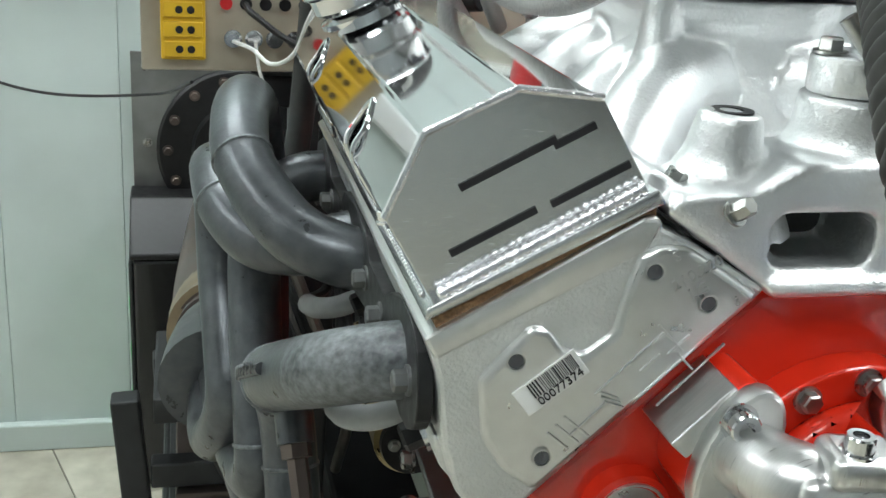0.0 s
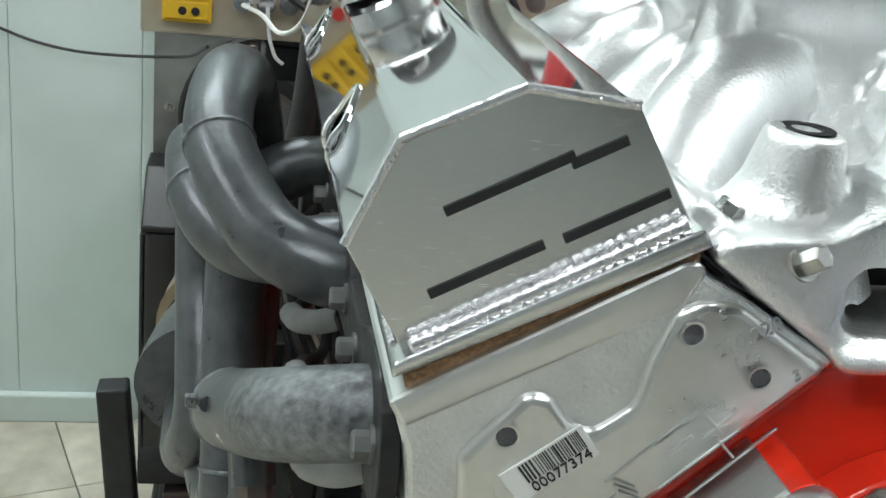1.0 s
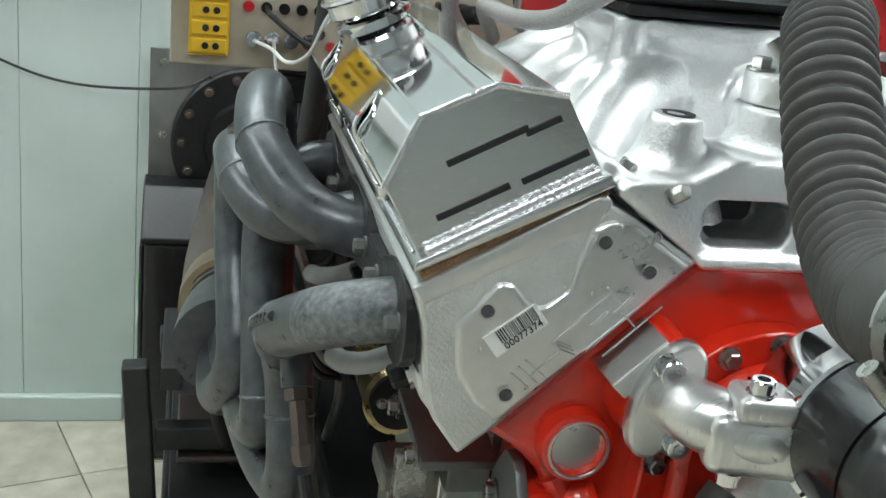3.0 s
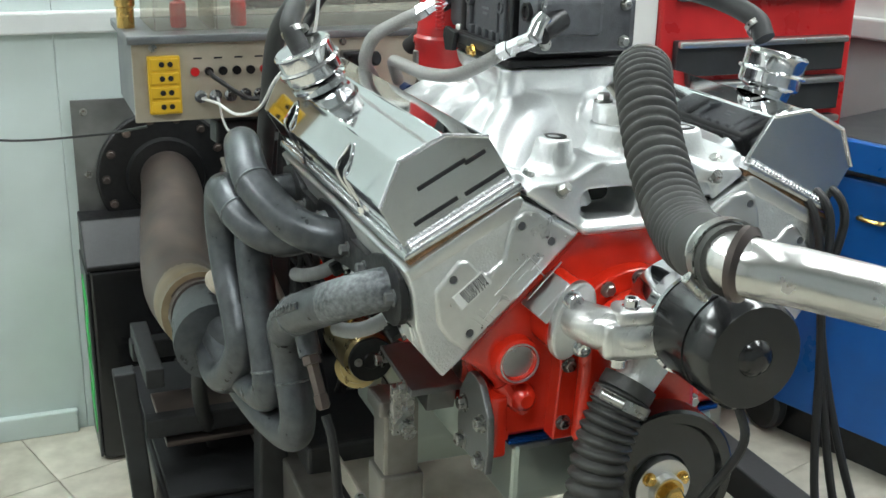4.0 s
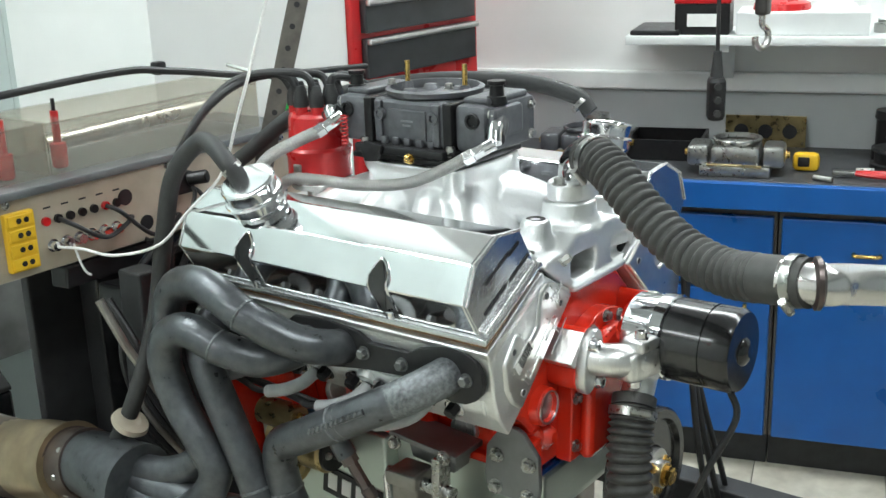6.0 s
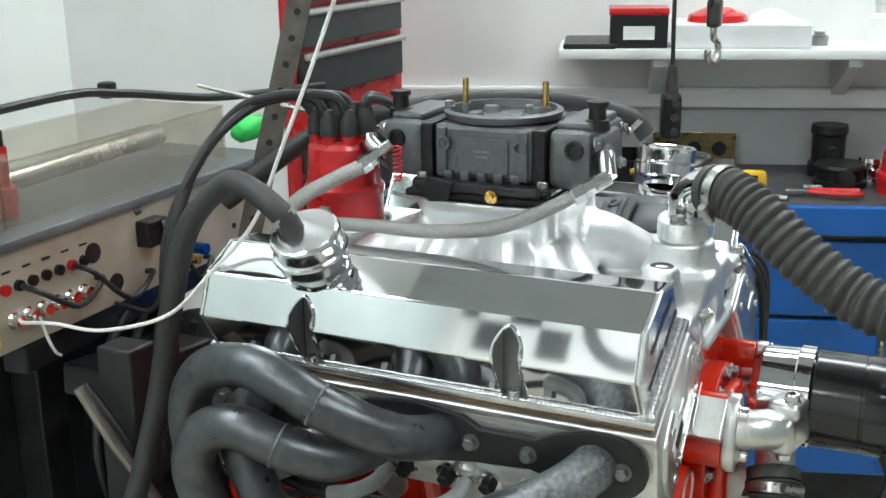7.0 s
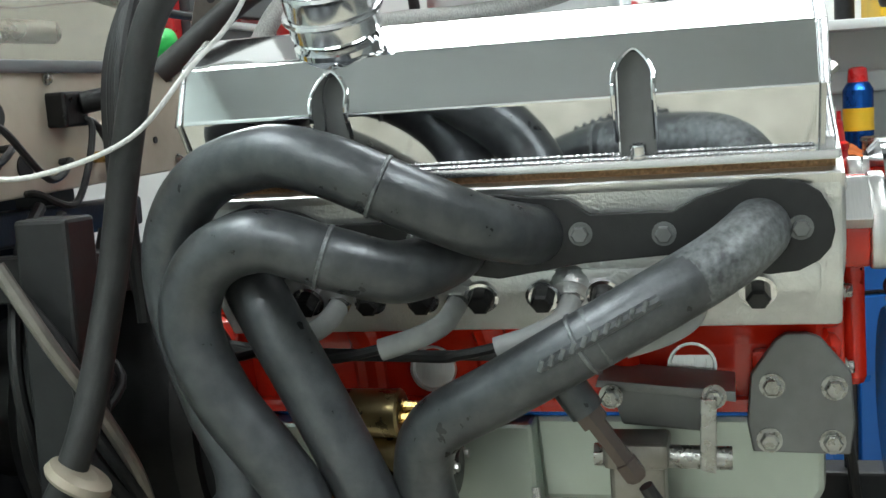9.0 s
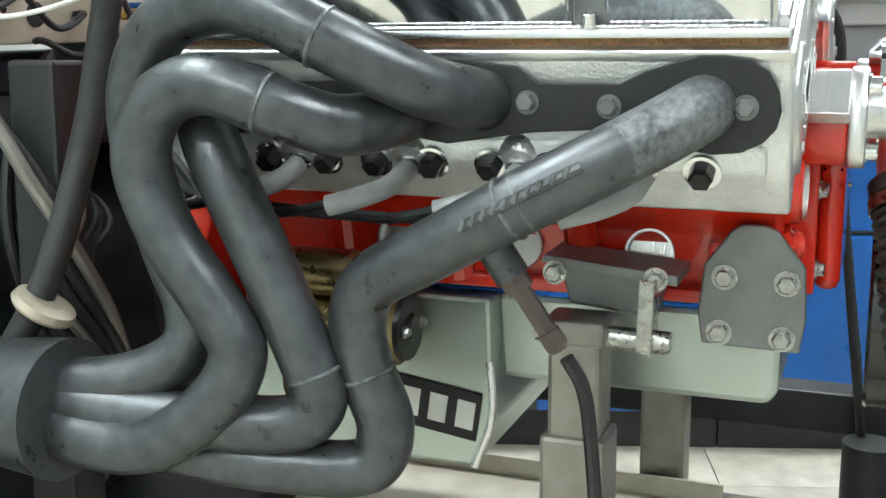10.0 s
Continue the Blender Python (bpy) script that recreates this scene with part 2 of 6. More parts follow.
def prism(poly, y0, y1, axis="y", bevel=0.0, bm=None, seg=2):
    """poly: points of the section; axis y: (x, z), axis x: (y, z), axis z: (x, y)."""
    out = bm or bmesh.new()
    b = bmesh.new()
    put = {"y": lambda u, v, w: (u, w, v), "x": lambda u, v, w: (w, u, v), "z": lambda u, v, w: (u, v, w)}[axis]
    lo = [b.verts.new(put(u, v, y0)) for u, v in poly]
    hi = [b.verts.new(put(u, v, y1)) for u, v in poly]
    n = len(poly)
    b.faces.new(lo)
    b.faces.new(hi)
    for k in range(n):
        b.faces.new((lo[k], lo[(k + 1) % n], hi[(k + 1) % n], hi[k]))
    bmesh.ops.recalc_face_normals(b, faces=b.faces)
    if bevel:
        bmesh.ops.bevel(b, geom=b.edges[:], offset=bevel, segments=seg, affect="EDGES", profile=0.5)
    return join(out, b)


def bolt(p, n, r=0.007, h=0.007, bm=None, washer=True):
    """A hexagon head with a washer, at p, standing along n."""
    out = bm or bmesh.new()
    n = Vector(n).normalized()
    p = Vector(p)
    if washer:
        cyl(p, p + n * 0.0018, r * 1.35, seg=18, bm=out)
        p = p + n * 0.0018
    lathe(p, p + n * h, [(0, r), (h * 0.85, r), (h, r * 0.82)], 6, out)
    return out


def capscrew(p, n, r=0.007, h=0.009, bm=None):
    out = bm or bmesh.new()
    n = Vector(n).normalized()
    p = Vector(p)
    lathe(p, p + n * h, [(0, r * 1.25), (0.0015, r * 1.25), (0.0016, r), (h - 0.001, r), (h, r * 0.9), (h, r * 0.55), (h * 0.5, r * 0.5)], 18, out)
    return out


def mirror(bm):
    bmesh.ops.scale(bm, vec=(-1, 1, 1), verts=bm.verts)
    bmesh.ops.reverse_faces(bm, faces=bm.faces)
    return bm


def shift_mesh(me, v):
    me.transform(Matrix.Translation(v))


def shift(bm, v):
    bmesh.ops.translate(bm, vec=v, verts=bm.verts)
    return bm


# room axes of the bench wall, turned against the engine
N2, D2 = Vector((0.953, 0.302, 0)), Vector((0.302, -0.953, 0))
TURN2 = math.degrees(math.atan2(D2.y, D2.x))


def rw(s, t, z):
    p = N2 * s + D2 * t
    return (p.x, p.y, z)


def rbox(s, t, z, ds, dt, dz, bevel=0.0, bm=None):
    """A box in the bench wall's axes: s away from the room's middle, t along the wall."""
    return box(rw(s, t, z), (dt, ds, dz), (0, 0, TURN2), bevel, bm)

# ---- large structure ----
WALL_Y = 1.50
S_WALL = 1.62
# unseen fittings; third moved and fifth added to brighten walls and reflections
for lx, ly, tn in ((-1.0, -0.9, 0), (0.9, -0.7, 90), (-2.3, 0.7, 90), (1.05, 0.35, 90), (-0.75, 1.2, 0)):
    fluorescent(lx, ly, tn)
    fx = thing("ceiling_light", (lx, ly, CEIL - 0.07), "white fluorescent ceiling light with an open steel frame, placed out of view for the lighting", "ceiling light", "ceiling lights")
    t90 = tn == 90
    fb = bmesh.new()
    for sgn in (-1, 1):
        box((lx + (sgn * 0.16 if t90 else 0), ly + (0 if t90 else sgn * 0.16), CEIL - 0.04), (0.02, 1.26, 0.08) if t90 else (1.26, 0.02, 0.08), bm=fb)
    part("frame", fb, "trim", fx)
    for sgn in (-1, 1):
        e0 = Vector((0, 0.58, 0)) if t90 else Vector((0.58, 0, 0))
        c0 = Vector((lx + (sgn * 0.07 if t90 else 0), ly + (0 if t90 else sgn * 0.07), CEIL - 0.11))
        part("tube", cyl(c0 - e0, c0 + e0, 0.018, seg=12), "glow", fx, "bright fluorescent tube")
    part("tray", box((lx, ly, CEIL - 0.02), (0.3, 1.24, 0.03) if t90 else (1.24, 0.3, 0.03)), "trim", fx)

# unseen ceiling; its grey is chosen to limit bounced light and reflections
tagged(part("ceiling", box((0.5, -0.4, CEIL + 0.05), (9, 9, 0.1)), "ceil"), "plain grey ceiling out of view, toned to limit bounced light", "ceiling", kind="structure")
sub = tagged(part("floor", box((0.5, -0.4, FLOOR - 0.055), (9, 9, 0.1)), "grout"), "worn cream vinyl tile floor with dirty joints", "floor", kind="structure")
tagged(part("wall_north", box((-0.4, WALL_Y + 0.06, 1.4), (6.0, 0.12, 2.9)), "white"), "white painted wall behind the test stand", "wall", kind="structure")
tagged(part("wall_west", box((-3.2, -0.6, 1.4), (0.12, 5, 2.9)), "white"), "plain white painted wall", "wall", kind="structure")
# unseen wall closes the room; its grey sets how much light bounces
tagged(part("wall_south", box((0.5, -3.0, 1.4), (9, 0.12, 2.9)), "hidden"), "plain blue-grey wall out of view, closing the room", "wall", kind="structure")
tagged(part("wall_east", rbox(S_WALL + 0.06, 1.2, 1.4, 0.12, 6.0, 2.9), "white"), "white wall above a grey painted lower part", "wall", kind="structure")
tagged(part("wainscot_east", rbox(S_WALL - 0.003, 1.2, 0.63, 0.006, 5.9, 0.88), "greypaint"), "grey painted lower part of the bench wall", "wall", kind="structure")
tagged(part("trim_east", rbox(S_WALL - 0.012, 1.2, 1.095, 0.024, 5.9, 0.05, 0.006), "trim"), "pale chair rail along the bench wall", "trim", kind="structure")
pan_w = thing("wall_panelling", (-1.5, WALL_Y, FLOOR), "pale green vertical wall boards with fine joints", "wall", kind="structure")
xb = -3.0
while xb < 0.15:
    part("board", box((xb + 0.105, WALL_Y - 0.006, 1.42), (0.2094, 0.012, 2.66), (0, 0, 0), 0.0015), "wall", pan_w)
    xb += 0.21
tagged(part("trim_north", box((-1.43, WALL_Y - 0.024, 1.12), (3.1, 0.024, 0.045), bevel=0.005), "trim"), "white chair rail along the panelled wall", "trim", kind="structure")
tagged(part("baseboard", box((-1.7, WALL_Y - 0.022, FLOOR + 0.0275), (2.4, 0.02, 0.055), bevel=0.004), "wall"), "pale green skirting board", "baseboard", kind="structure")

tagged(part("wall_partition", prism([(0.163, 1.03), (0.598, 0.928), (0.598, 1.499), (0.163, 1.499)], -0.05, 2.85, "z"), "white"), "white painted wall beside the tool chest", "wall", kind="structure")
# bench, cabinets, tool chest, shelf
CT = 0.93
tagged(part("worktop", rbox(1.41, 0.95, CT - 0.02, 0.40, 3.1, 0.04, 0.004), "worktop"), "dark worn bench top with a blue front edge", "worktop")
tagged(part("worktop_edge", rbox(1.199, 0.95, CT - 0.032, 0.022, 3.1, 0.062, 0.003), "blue"), "blue painted front edge of the bench", "worktop")
for i in range(4):
    t0 = -0.6 + i * 0.78
    cab = thing("base_cabinet", rw(1.5, t0 + 0.39, FLOOR), "blue painted base cabinet with two drawers over doors", "cabinet", "blue bench cabinets")
    part("carcass", rbox(1.43, t0 + 0.39, (FLOOR + 0.09 + CT - 0.06) / 2, 0.38, 0.776, CT - 0.06 - FLOOR - 0.09), "strap", cab)
    part("plinth", rbox(1.44, t0 + 0.39, FLOOR + 0.045, 0.34, 0.776, 0.09), "frame", cab)
    for k in range(2):
        tc = t0 + 0.195 + k * 0.39
        dr = part("drawer", rbox(1.229, tc, CT - 0.17, 0.022, 0.372, 0.17, 0.004), "blue", cab)
        part("handle", tube([rw(1.218, tc - 0.028, CT - 0.16), rw(1.203, tc - 0.024, CT - 0.16), rw(1.203, tc + 0.024, CT - 0.16), rw(1.218, tc + 0.028, CT - 0.16)], 0.005, 8, 5), "brass", dr, "dull brass pull handle")
        dr = part("door", rbox(1.229, tc, CT - 0.45, 0.022, 0.372, 0.37, 0.004), "blue", cab)
        part("handle", tube([rw(1.218, tc + 0.13, CT - 0.36), rw(1.203, tc + 0.13, CT - 0.355), rw(1.203, tc + 0.13, CT - 0.305), rw(1.218, tc + 0.13, CT - 0.30)], 0.005, 8, 5), "brass", dr, "dull brass pull handle")

chest = thing("tool_chest", (0.90, 1.15, FLOOR), "tall red steel tool chest with black drawers and bright pulls", "tool chest")
TCX0, TCX1, TCY = 0.60, 1.062, 0.905
part("body", box(((TCX0 + TCX1) / 2, TCY + 0.2, (0.38 + 1.55) / 2), (TCX1 - TCX0, 0.38, 1.55 - 0.38), bevel=0.006), "toolred", chest)
for cwx in (TCX0 + 0.06, TCX1 - 0.06):
    for cwy in (TCY + 0.07, TCY + 0.33):
        cst = part("caster", box((cwx, cwy, 0.355), (0.07, 0.07, 0.052), bevel=0.004), "frame", chest, "black steel caster fork")
        part("wheel", cyl((cwx - 0.018, cwy, FLOOR + 0.069), (cwx + 0.018, cwy, FLOOR + 0.069), 0.068, seg=28, chamfer=0.008), "frame", cst, "black rubber wheel")
zz = 1.515
for dz, gap in ((0.062, 0.012), (0.062, 0.012), (0.07, 0.012), (0.085, 0.075), (0.07, 0.012), (0.07, 0.012), (0.09, 0.012), (0.09, 0.012), (0.12, 0.012), (0.12, 0.02)):
    d = part("drawer", box(((TCX0 + TCX1) / 2, TCY + 0.003, zz - dz / 2), (TCX1 - TCX0 - 0.06, 0.02, dz), bevel=0.003), "drawer", chest)
    part("pull", box(((TCX0 + TCX1) / 2, TCY - 0.012, zz - 0.006), (TCX1 - TCX0 - 0.06, 0.014, 0.014), bevel=0.004), "machined", d, "bright full-width drawer pull")
    zz -= dz + gap
part("lock", cyl((0.816, TCY + 0.012, 1.213), (0.816, TCY - 0.002, 1.213), 0.010, seg=16), "steel", chest)
part("badge", box((0.94, TCY + 0.001, 1.216), (0.07, 0.006, 0.02), bevel=0.002), "steel", chest)

sh = thing("wall_shelf", rw(1.66, 0.8, 1.27), "long white wall shelf on brackets over the bench", "shelf")
SHZ = 1.222
part("board", rbox(1.51, 0.84, SHZ, 0.218, 2.1, 0.022, 0.003), "trim", sh)
for tt in (0.02, 0.45, 0.9, 1.35):
    bb = bmesh.new()
    pz = [(1.615, SHZ - 0.012), (1.43, SHZ - 0.012), (1.43, SHZ - 0.03), (1.60, SHZ - 0.12), (1.615, SHZ - 0.12)]
    lo = [bb.verts.new(rw(s, tt - 0.015, z)) for s, z in pz]
    hi = [bb.verts.new(rw(s, tt + 0.015, z)) for s, z in pz]
    bb.faces.new(lo)
    bb.faces.new(hi)
    for k in range(5):
        bb.faces.new((lo[k], lo[(k + 1) % 5], hi[(k + 1) % 5], hi[k]))
    part("bracket", bb, "trim", sh)

# ---- engine ----
CZ = 0.835
# block
blk = thing("engine_block", (0, 0.2, 0.86), "orange-red painted V8 engine block with machined decks", "engine block")
BP = [(-0.062, 1.088), (-0.19, 0.965), (-0.164, 0.948), (-0.146, 0.928), (-0.138, 0.866), (0.138, 0.866), (0.146, 0.928), (0.164, 0.948), (0.19, 0.965), (0.062, 1.088)]
part("casting", prism(BP, -0.003, 0.50, bevel=0.006), "red", blk, angle=50)
tm = bmesh.new()
def cover_outline(r):
    return [(r * math.cos(math.radians(a)), 0.962 + r * math.sin(math.radians(a))) for a in range(-10, 191, 10)] + [(-r - 0.004, 0.866), (r + 0.004, 0.866)]


prism(cover_outline(0.086), -0.0245, -0.002, bevel=0.002, bm=tm)
prism(cover_outline(0.069), -0.044, -0.024, bevel=0.008, bm=tm)
part("timing_cover", tm, "red", blk, angle=50)
for ba in (-8, 28, 62, 90, 118, 152, 188):
    bx, bz = 0.0765 * math.cos(math.radians(ba)), 0.962 + 0.0765 * math.sin(math.radians(ba))
    part("bolt", bolt((bx, -0.0245, bz), (0, -1, 0), 0.0062, 0.006), "steel", blk)
for sx in (-1, 1):
    part("bolt", bolt((sx * 0.079, -0.0245, 0.886), (0, -1, 0), 0.0062, 0.006), "steel", blk)
# bosses, ribs and freeze plugs on the front
for sx in (-1, 1):
    part("boss", lathe((sx * 0.128, -0.002, 0.957), (sx * 0.128, -0.034, 0.957), [(0, 0.0265), (0.012, 0.025), (0.014, 0.022), (0.014, 0.0185), (0.004, 0.0175)], 32), "red", blk)
    part("core_plug", lathe((sx * 0.128, -0.003, 0.957), (sx * 0.128, -0.03, 0.957), [(0, 0.0215), (0.0150, 0.0215), (0.0150, 0.0200), (0.0075, 0.0190)], 32), "machined", blk, "bright pressed steel core plug")
    part("rib", tube([(sx * 0.138, 0.003, 0.928), (sx * 0.128, 0.0, 0.912), (sx * 0.112, 0.001, 0.898)], 0.011, 10, 6), "red", blk)
    part("drain_boss", lathe((sx * 0.118, -0.002, 0.912), (sx * 0.118, -0.036, 0.912), [(0, 0.016), (0.012, 0.012), (0.016, 0.007)], 20), "red", blk)
# side ribs and bosses along the exhaust side
for yy in (0.155, 0.265, 0.375):
    part("rib", tube([(-0.184, yy, 0.960), (-0.160, yy, 0.932), (-0.146, yy, 0.875)], 0.014, 10, 5), "red", blk)
for yy in (0.10, 0.21, 0.32):
    part("core_plug", lathe((-0.1425, yy, 0.904), (-0.156, yy, 0.906), [(0, 0.02), (0.008, 0.02), (0.008, 0.018), (0.003, 0.017)], 24), "machined", blk, "bright pressed steel core plug")
part("pan_rail", box((-0.142, 0.24, 0.872), (0.018, 0.5, 0.012), bevel=0.003), "red", blk)
part("bellhousing_flange", prism([(0.195 * math.cos(a * math.pi / 16), min(0.955, 0.86 + 0.195 * math.sin(a * math.pi / 16))) for a in (-7, -5, -3, -1, 1, 3, 4, 12, 13, 15, 17, 19, 21, 23)], 0.49, 0.515, bevel=0.003), "red", blk)
# plate bolted to the front of the side
mp = part("cover_plate", prism([(-0.024, 0.862), (-0.020, 0.836), (0.054, 0.838), (0.058, 0.862), (0.054, 0.902), (0.034, 0.930), (0.026, 0.935), (0.010, 0.935), (0.000, 0.931), (-0.022, 0.903)], -0.164, -0.156, "x", 0.0015), "plate", blk, "grey steel block-off plate")
for py, pz in ((0.038, 0.893), (-0.009, 0.891), (0.041, 0.848), (-0.007, 0.847)):
    part("bolt", bolt((-0.164, py, pz), (-1, 0, 0), 0.0075, 0.007), "steel", mp)
part("spacer", box((-0.147, 0.020, 0.884), (0.020, 0.066, 0.07), bevel=0.004), "red", blk)

# oil pan
panp = thing("oil_pan", (0, 0.2, 0.7), "plated steel racing oil pan with a welded rear sump", "oil pan")
part("rail", box((0, 0.24, 0.860), (0.262, 0.49, 0.006), bevel=0.002), "bluefit", panp, "blue pan gasket")
part("front_pan", prism([(-0.006, 0.856), (-0.004, 0.79), (0.004, 0.778), (0.235, 0.778), (0.24, 0.856)], -0.124, 0.124, "x", 0.006), "pan", panp)
part("sump", prism([(0.236, 0.856), (0.232, 0.745), (0.25, 0.70), (0.47, 0.70), (0.48, 0.856)], -0.150, 0.150, "x", 0.004), "pan", panp)
part("weld_seam", tube([(-0.150, 0.236, 0.80), (-0.152, 0.234, 0.75), (-0.152, 0.25, 0.702)], 0.004, 8, 6), "weld", panp)
lg = part("logo_plate", box((-0.1515, 0.30, 0.755), (0.002, 0.11, 0.045), (8, 0, 0), 0.0005), "ink", panp, "black sticker with white letter shapes")
for k in range(4):
    part("letter_bar", box((-0.153, 0.258 + k * 0.026, 0.7495 + k * 0.0037), (0.0012, 0.017, 0.026), (8, 0, 0), 0.0004), "paper", lg)

# heads
HP = [(-0.249, 1.064), (-0.243, 1.045), (-0.238, 1.005), (-0.230, 0.978), (-0.210, 0.951), (-0.187, 0.9705), (-0.0635, 1.0905), (-0.114, 1.120), (-0.134, 1.130), (-0.246, 1.0695)]


def head(m, y0):
    h = thing("cylinder_head", ((1 if m else -1) * 0.15, y0 + 0.24, 1.03), "cast aluminium cylinder head with a machined front face", "cylinder head", "cylinder heads")
    fl = mirror if m else (lambda b: b)
    put = lambda n, b, mt, lab="", par=h, ang=35: part(n, shift(fl(b), (0, y0, 0)), mt, par, lab, True, ang)
    put("casting", prism(HP, -0.0115, 0.475, bevel=0.003), "cast", "", h, 40)
    rim = [(-0.252, 1.068), (-0.245, 1.056), (-0.135, 1.114), (-0.128, 1.129), (-0.132, 1.1325), (-0.138, 1.132)]
    put("cover_rail", prism(rim, -0.0125, 0.479, bevel=0.0025), "machined")
    fp = [(-0.222, 1.045), (-0.196, 1.075), (-0.185, 1.073), (-0.175, 1.06), (-0.165, 1.058), (-0.15, 1.07), (-0.147, 1.09), (-0.14, 1.112), (-0.128, 1.118), (-0.112, 1.116), (-0.068, 1.088), (-0.186, 0.976), (-0.205, 0.99), (-0.218, 1.01)]
    # the flat machined pad stands a little proud of the cast face
    face = put("machined_face", prism(fp, -0.0155, 0.004, bevel=0.0045, seg=4), "machined", "smooth machined front face")
    for hx, hz in ((-0.203, 1.056), (-0.132, 1.104), (-0.099, 1.085), (-0.184, 0.998)):
        put("threaded_hole", lathe((hx, -0.0172, hz), (hx, 0, hz), [(0, 0.0058), (0.0002, 0.0046), (0.012, 0.0042)], 18, cap=False), "machined", "", face)
        # flat dark disc paints the shade inside the bore
        put("hole_shadow", cyl((hx, -0.0158, hz), (hx, -0.0160, hz), 0.0043, seg=16), "carb", "dark disc painting the shade of the bore", face)
    # lower corner with the spark plug shelf
    put("plug_shelf", prism([(-0.240, 1.004), (-0.236, 0.985), (-0.213, 0.956), (-0.20, 0.966), (-0.215, 1.0)], 0.004, 0.47, bevel=0.003), "cast")
    for yy in (0.090, 0.184, 0.273, 0.370):
        put("plug_boss", lathe((-0.215, yy, 1.003), (-0.242, yy, 0.980), [(0, 0.02), (0.02, 0.018), (0.028, 0.015)], 24), "cast")
    return h, put


hr, put_r = head(False, 0.0)
hl, put_l = head(True, -0.004)
# label and raised marks on the right head's face
lab = put_r("label", box((-0.183, -0.0163, 1.043), (0.040, 0.0012, 0.0175), (0, -38, 0), 0.0004), "paper", "white barcode sticker with black digits")
U, V = Vector((math.cos(radians(38)), 0, math.sin(radians(38)))), Vector((-math.sin(radians(38)), 0, math.cos(radians(38))))
L0 = Vector((-0.183, -0.0171, 1.043))
bars = bmesh.new()
rng = random.Random(5)
u = -0.011
while u < 0.017:
    w = rng.choice((0.0004, 0.0006, 0.0009))
    c = L0 + U * u + V * 0.0028
    box(c, (w, 0.0004, 0.0095), (0, -38, 0), bm=bars)
    u += w + rng.choice((0.0005, 0.0007, 0.001))
part("barcode", bars, "ink", lab)


def text(s, size, m, name="digits", depth=0.0003):
    cu = bpy.data.curves.new(name, "FONT")
    cu.body, cu.size, cu.extrude, cu.resolution_u, cu.align_x = s, size, depth, 3, "CENTER"
    tmp = bpy.data.objects.new(name, cu)
    scene.collection.objects.link(tmp)
    me = bpy.data.meshes.new_from_object(tmp.evaluated_get(bpy.context.evaluated_depsgraph_get()))
    bpy.data.objects.remove(tmp)
    b = bmesh.new()
    b.from_mesh(me)
    bpy.data.meshes.remove(me)
    bmesh.ops.transform(b, matrix=m, verts=b.verts)
    return b


part("digits", text("00077374", 0.0072, Matrix.Translation(L0 + V * -0.0073 + U * 0.003 + Vector((0, -0.0002, 0))) @ pose(0, 0, 0, 0, -38, 0) @ pose(0, 0, 0, 90, 0, 0)), "ink", lab, smooth=False)
face_r = [o for o in hr.children if o.name.startswith("machined_face")][0]
for s, sz, x, z, an in (("210.220", 0.0095, -0.106, 1.100, -30), ("LG", 0.0095, -0.104, 1.090, -30), ("S", 0.008, -0.119, 1.110, -30), ("3", 0.008, -0.081, 1.084, -30)):
    part("raised_number", text(s, sz, Matrix.Translation((x, -0.0158, z)) @ pose(0, 0, 0, 0, an, 0) @ pose(0, 0, 0, 90, 0, 0), "number", 0.0007), "machined", face_r, "raised cast number", False)
# raised maker's marks as plain strokes
for (x, z), ln, an in (((-0.140, 1.052), 0.05, -45), ((-0.134, 1.058), 0.014, -45), ((-0.128, 1.052), 0.014, -45), ((-0.118, 1.066), 0.022, 45), ((-0.113, 1.062), 0.016, -45), ((-0.160, 1.020), 0.028, -45), ((-0.166, 1.016), 0.020, 40), ((-0.171, 1.012), 0.018, 40), ((-0.176, 1.008), 0.016, 40), ((-0.104, 1.044), 0.05, -45), ((-0.150, 1.034), 0.012, 20), ((-0.148, 1.031), 0.012, 20), ((-0.146, 1.028), 0.012, 20), ((-0.108, 1.052), 0.014, 45)):
    part("raised_stroke", box((x, -0.0162, z), (ln, 0.0016, 0.0014), (0, an, 0), 0.0004), "machined", face_r)

# valve covers
CP = [(-0.246, 1.0845), (-0.273, 1.130), (-0.255, 1.173), (-0.209, 1.196), (-0.164, 1.192), (-0.133, 1.1435)]


def lerp2(a, b, t):
    return (a[0] + (b[0] - a[0]) * t, a[1] + (b[1] - a[1]) * t)


def recess_cover():
    """The folded shell with two bolt recesses let into its outer faces."""
    return prism(CP, 0.004, 0.472, bevel=0.0022, seg=3)


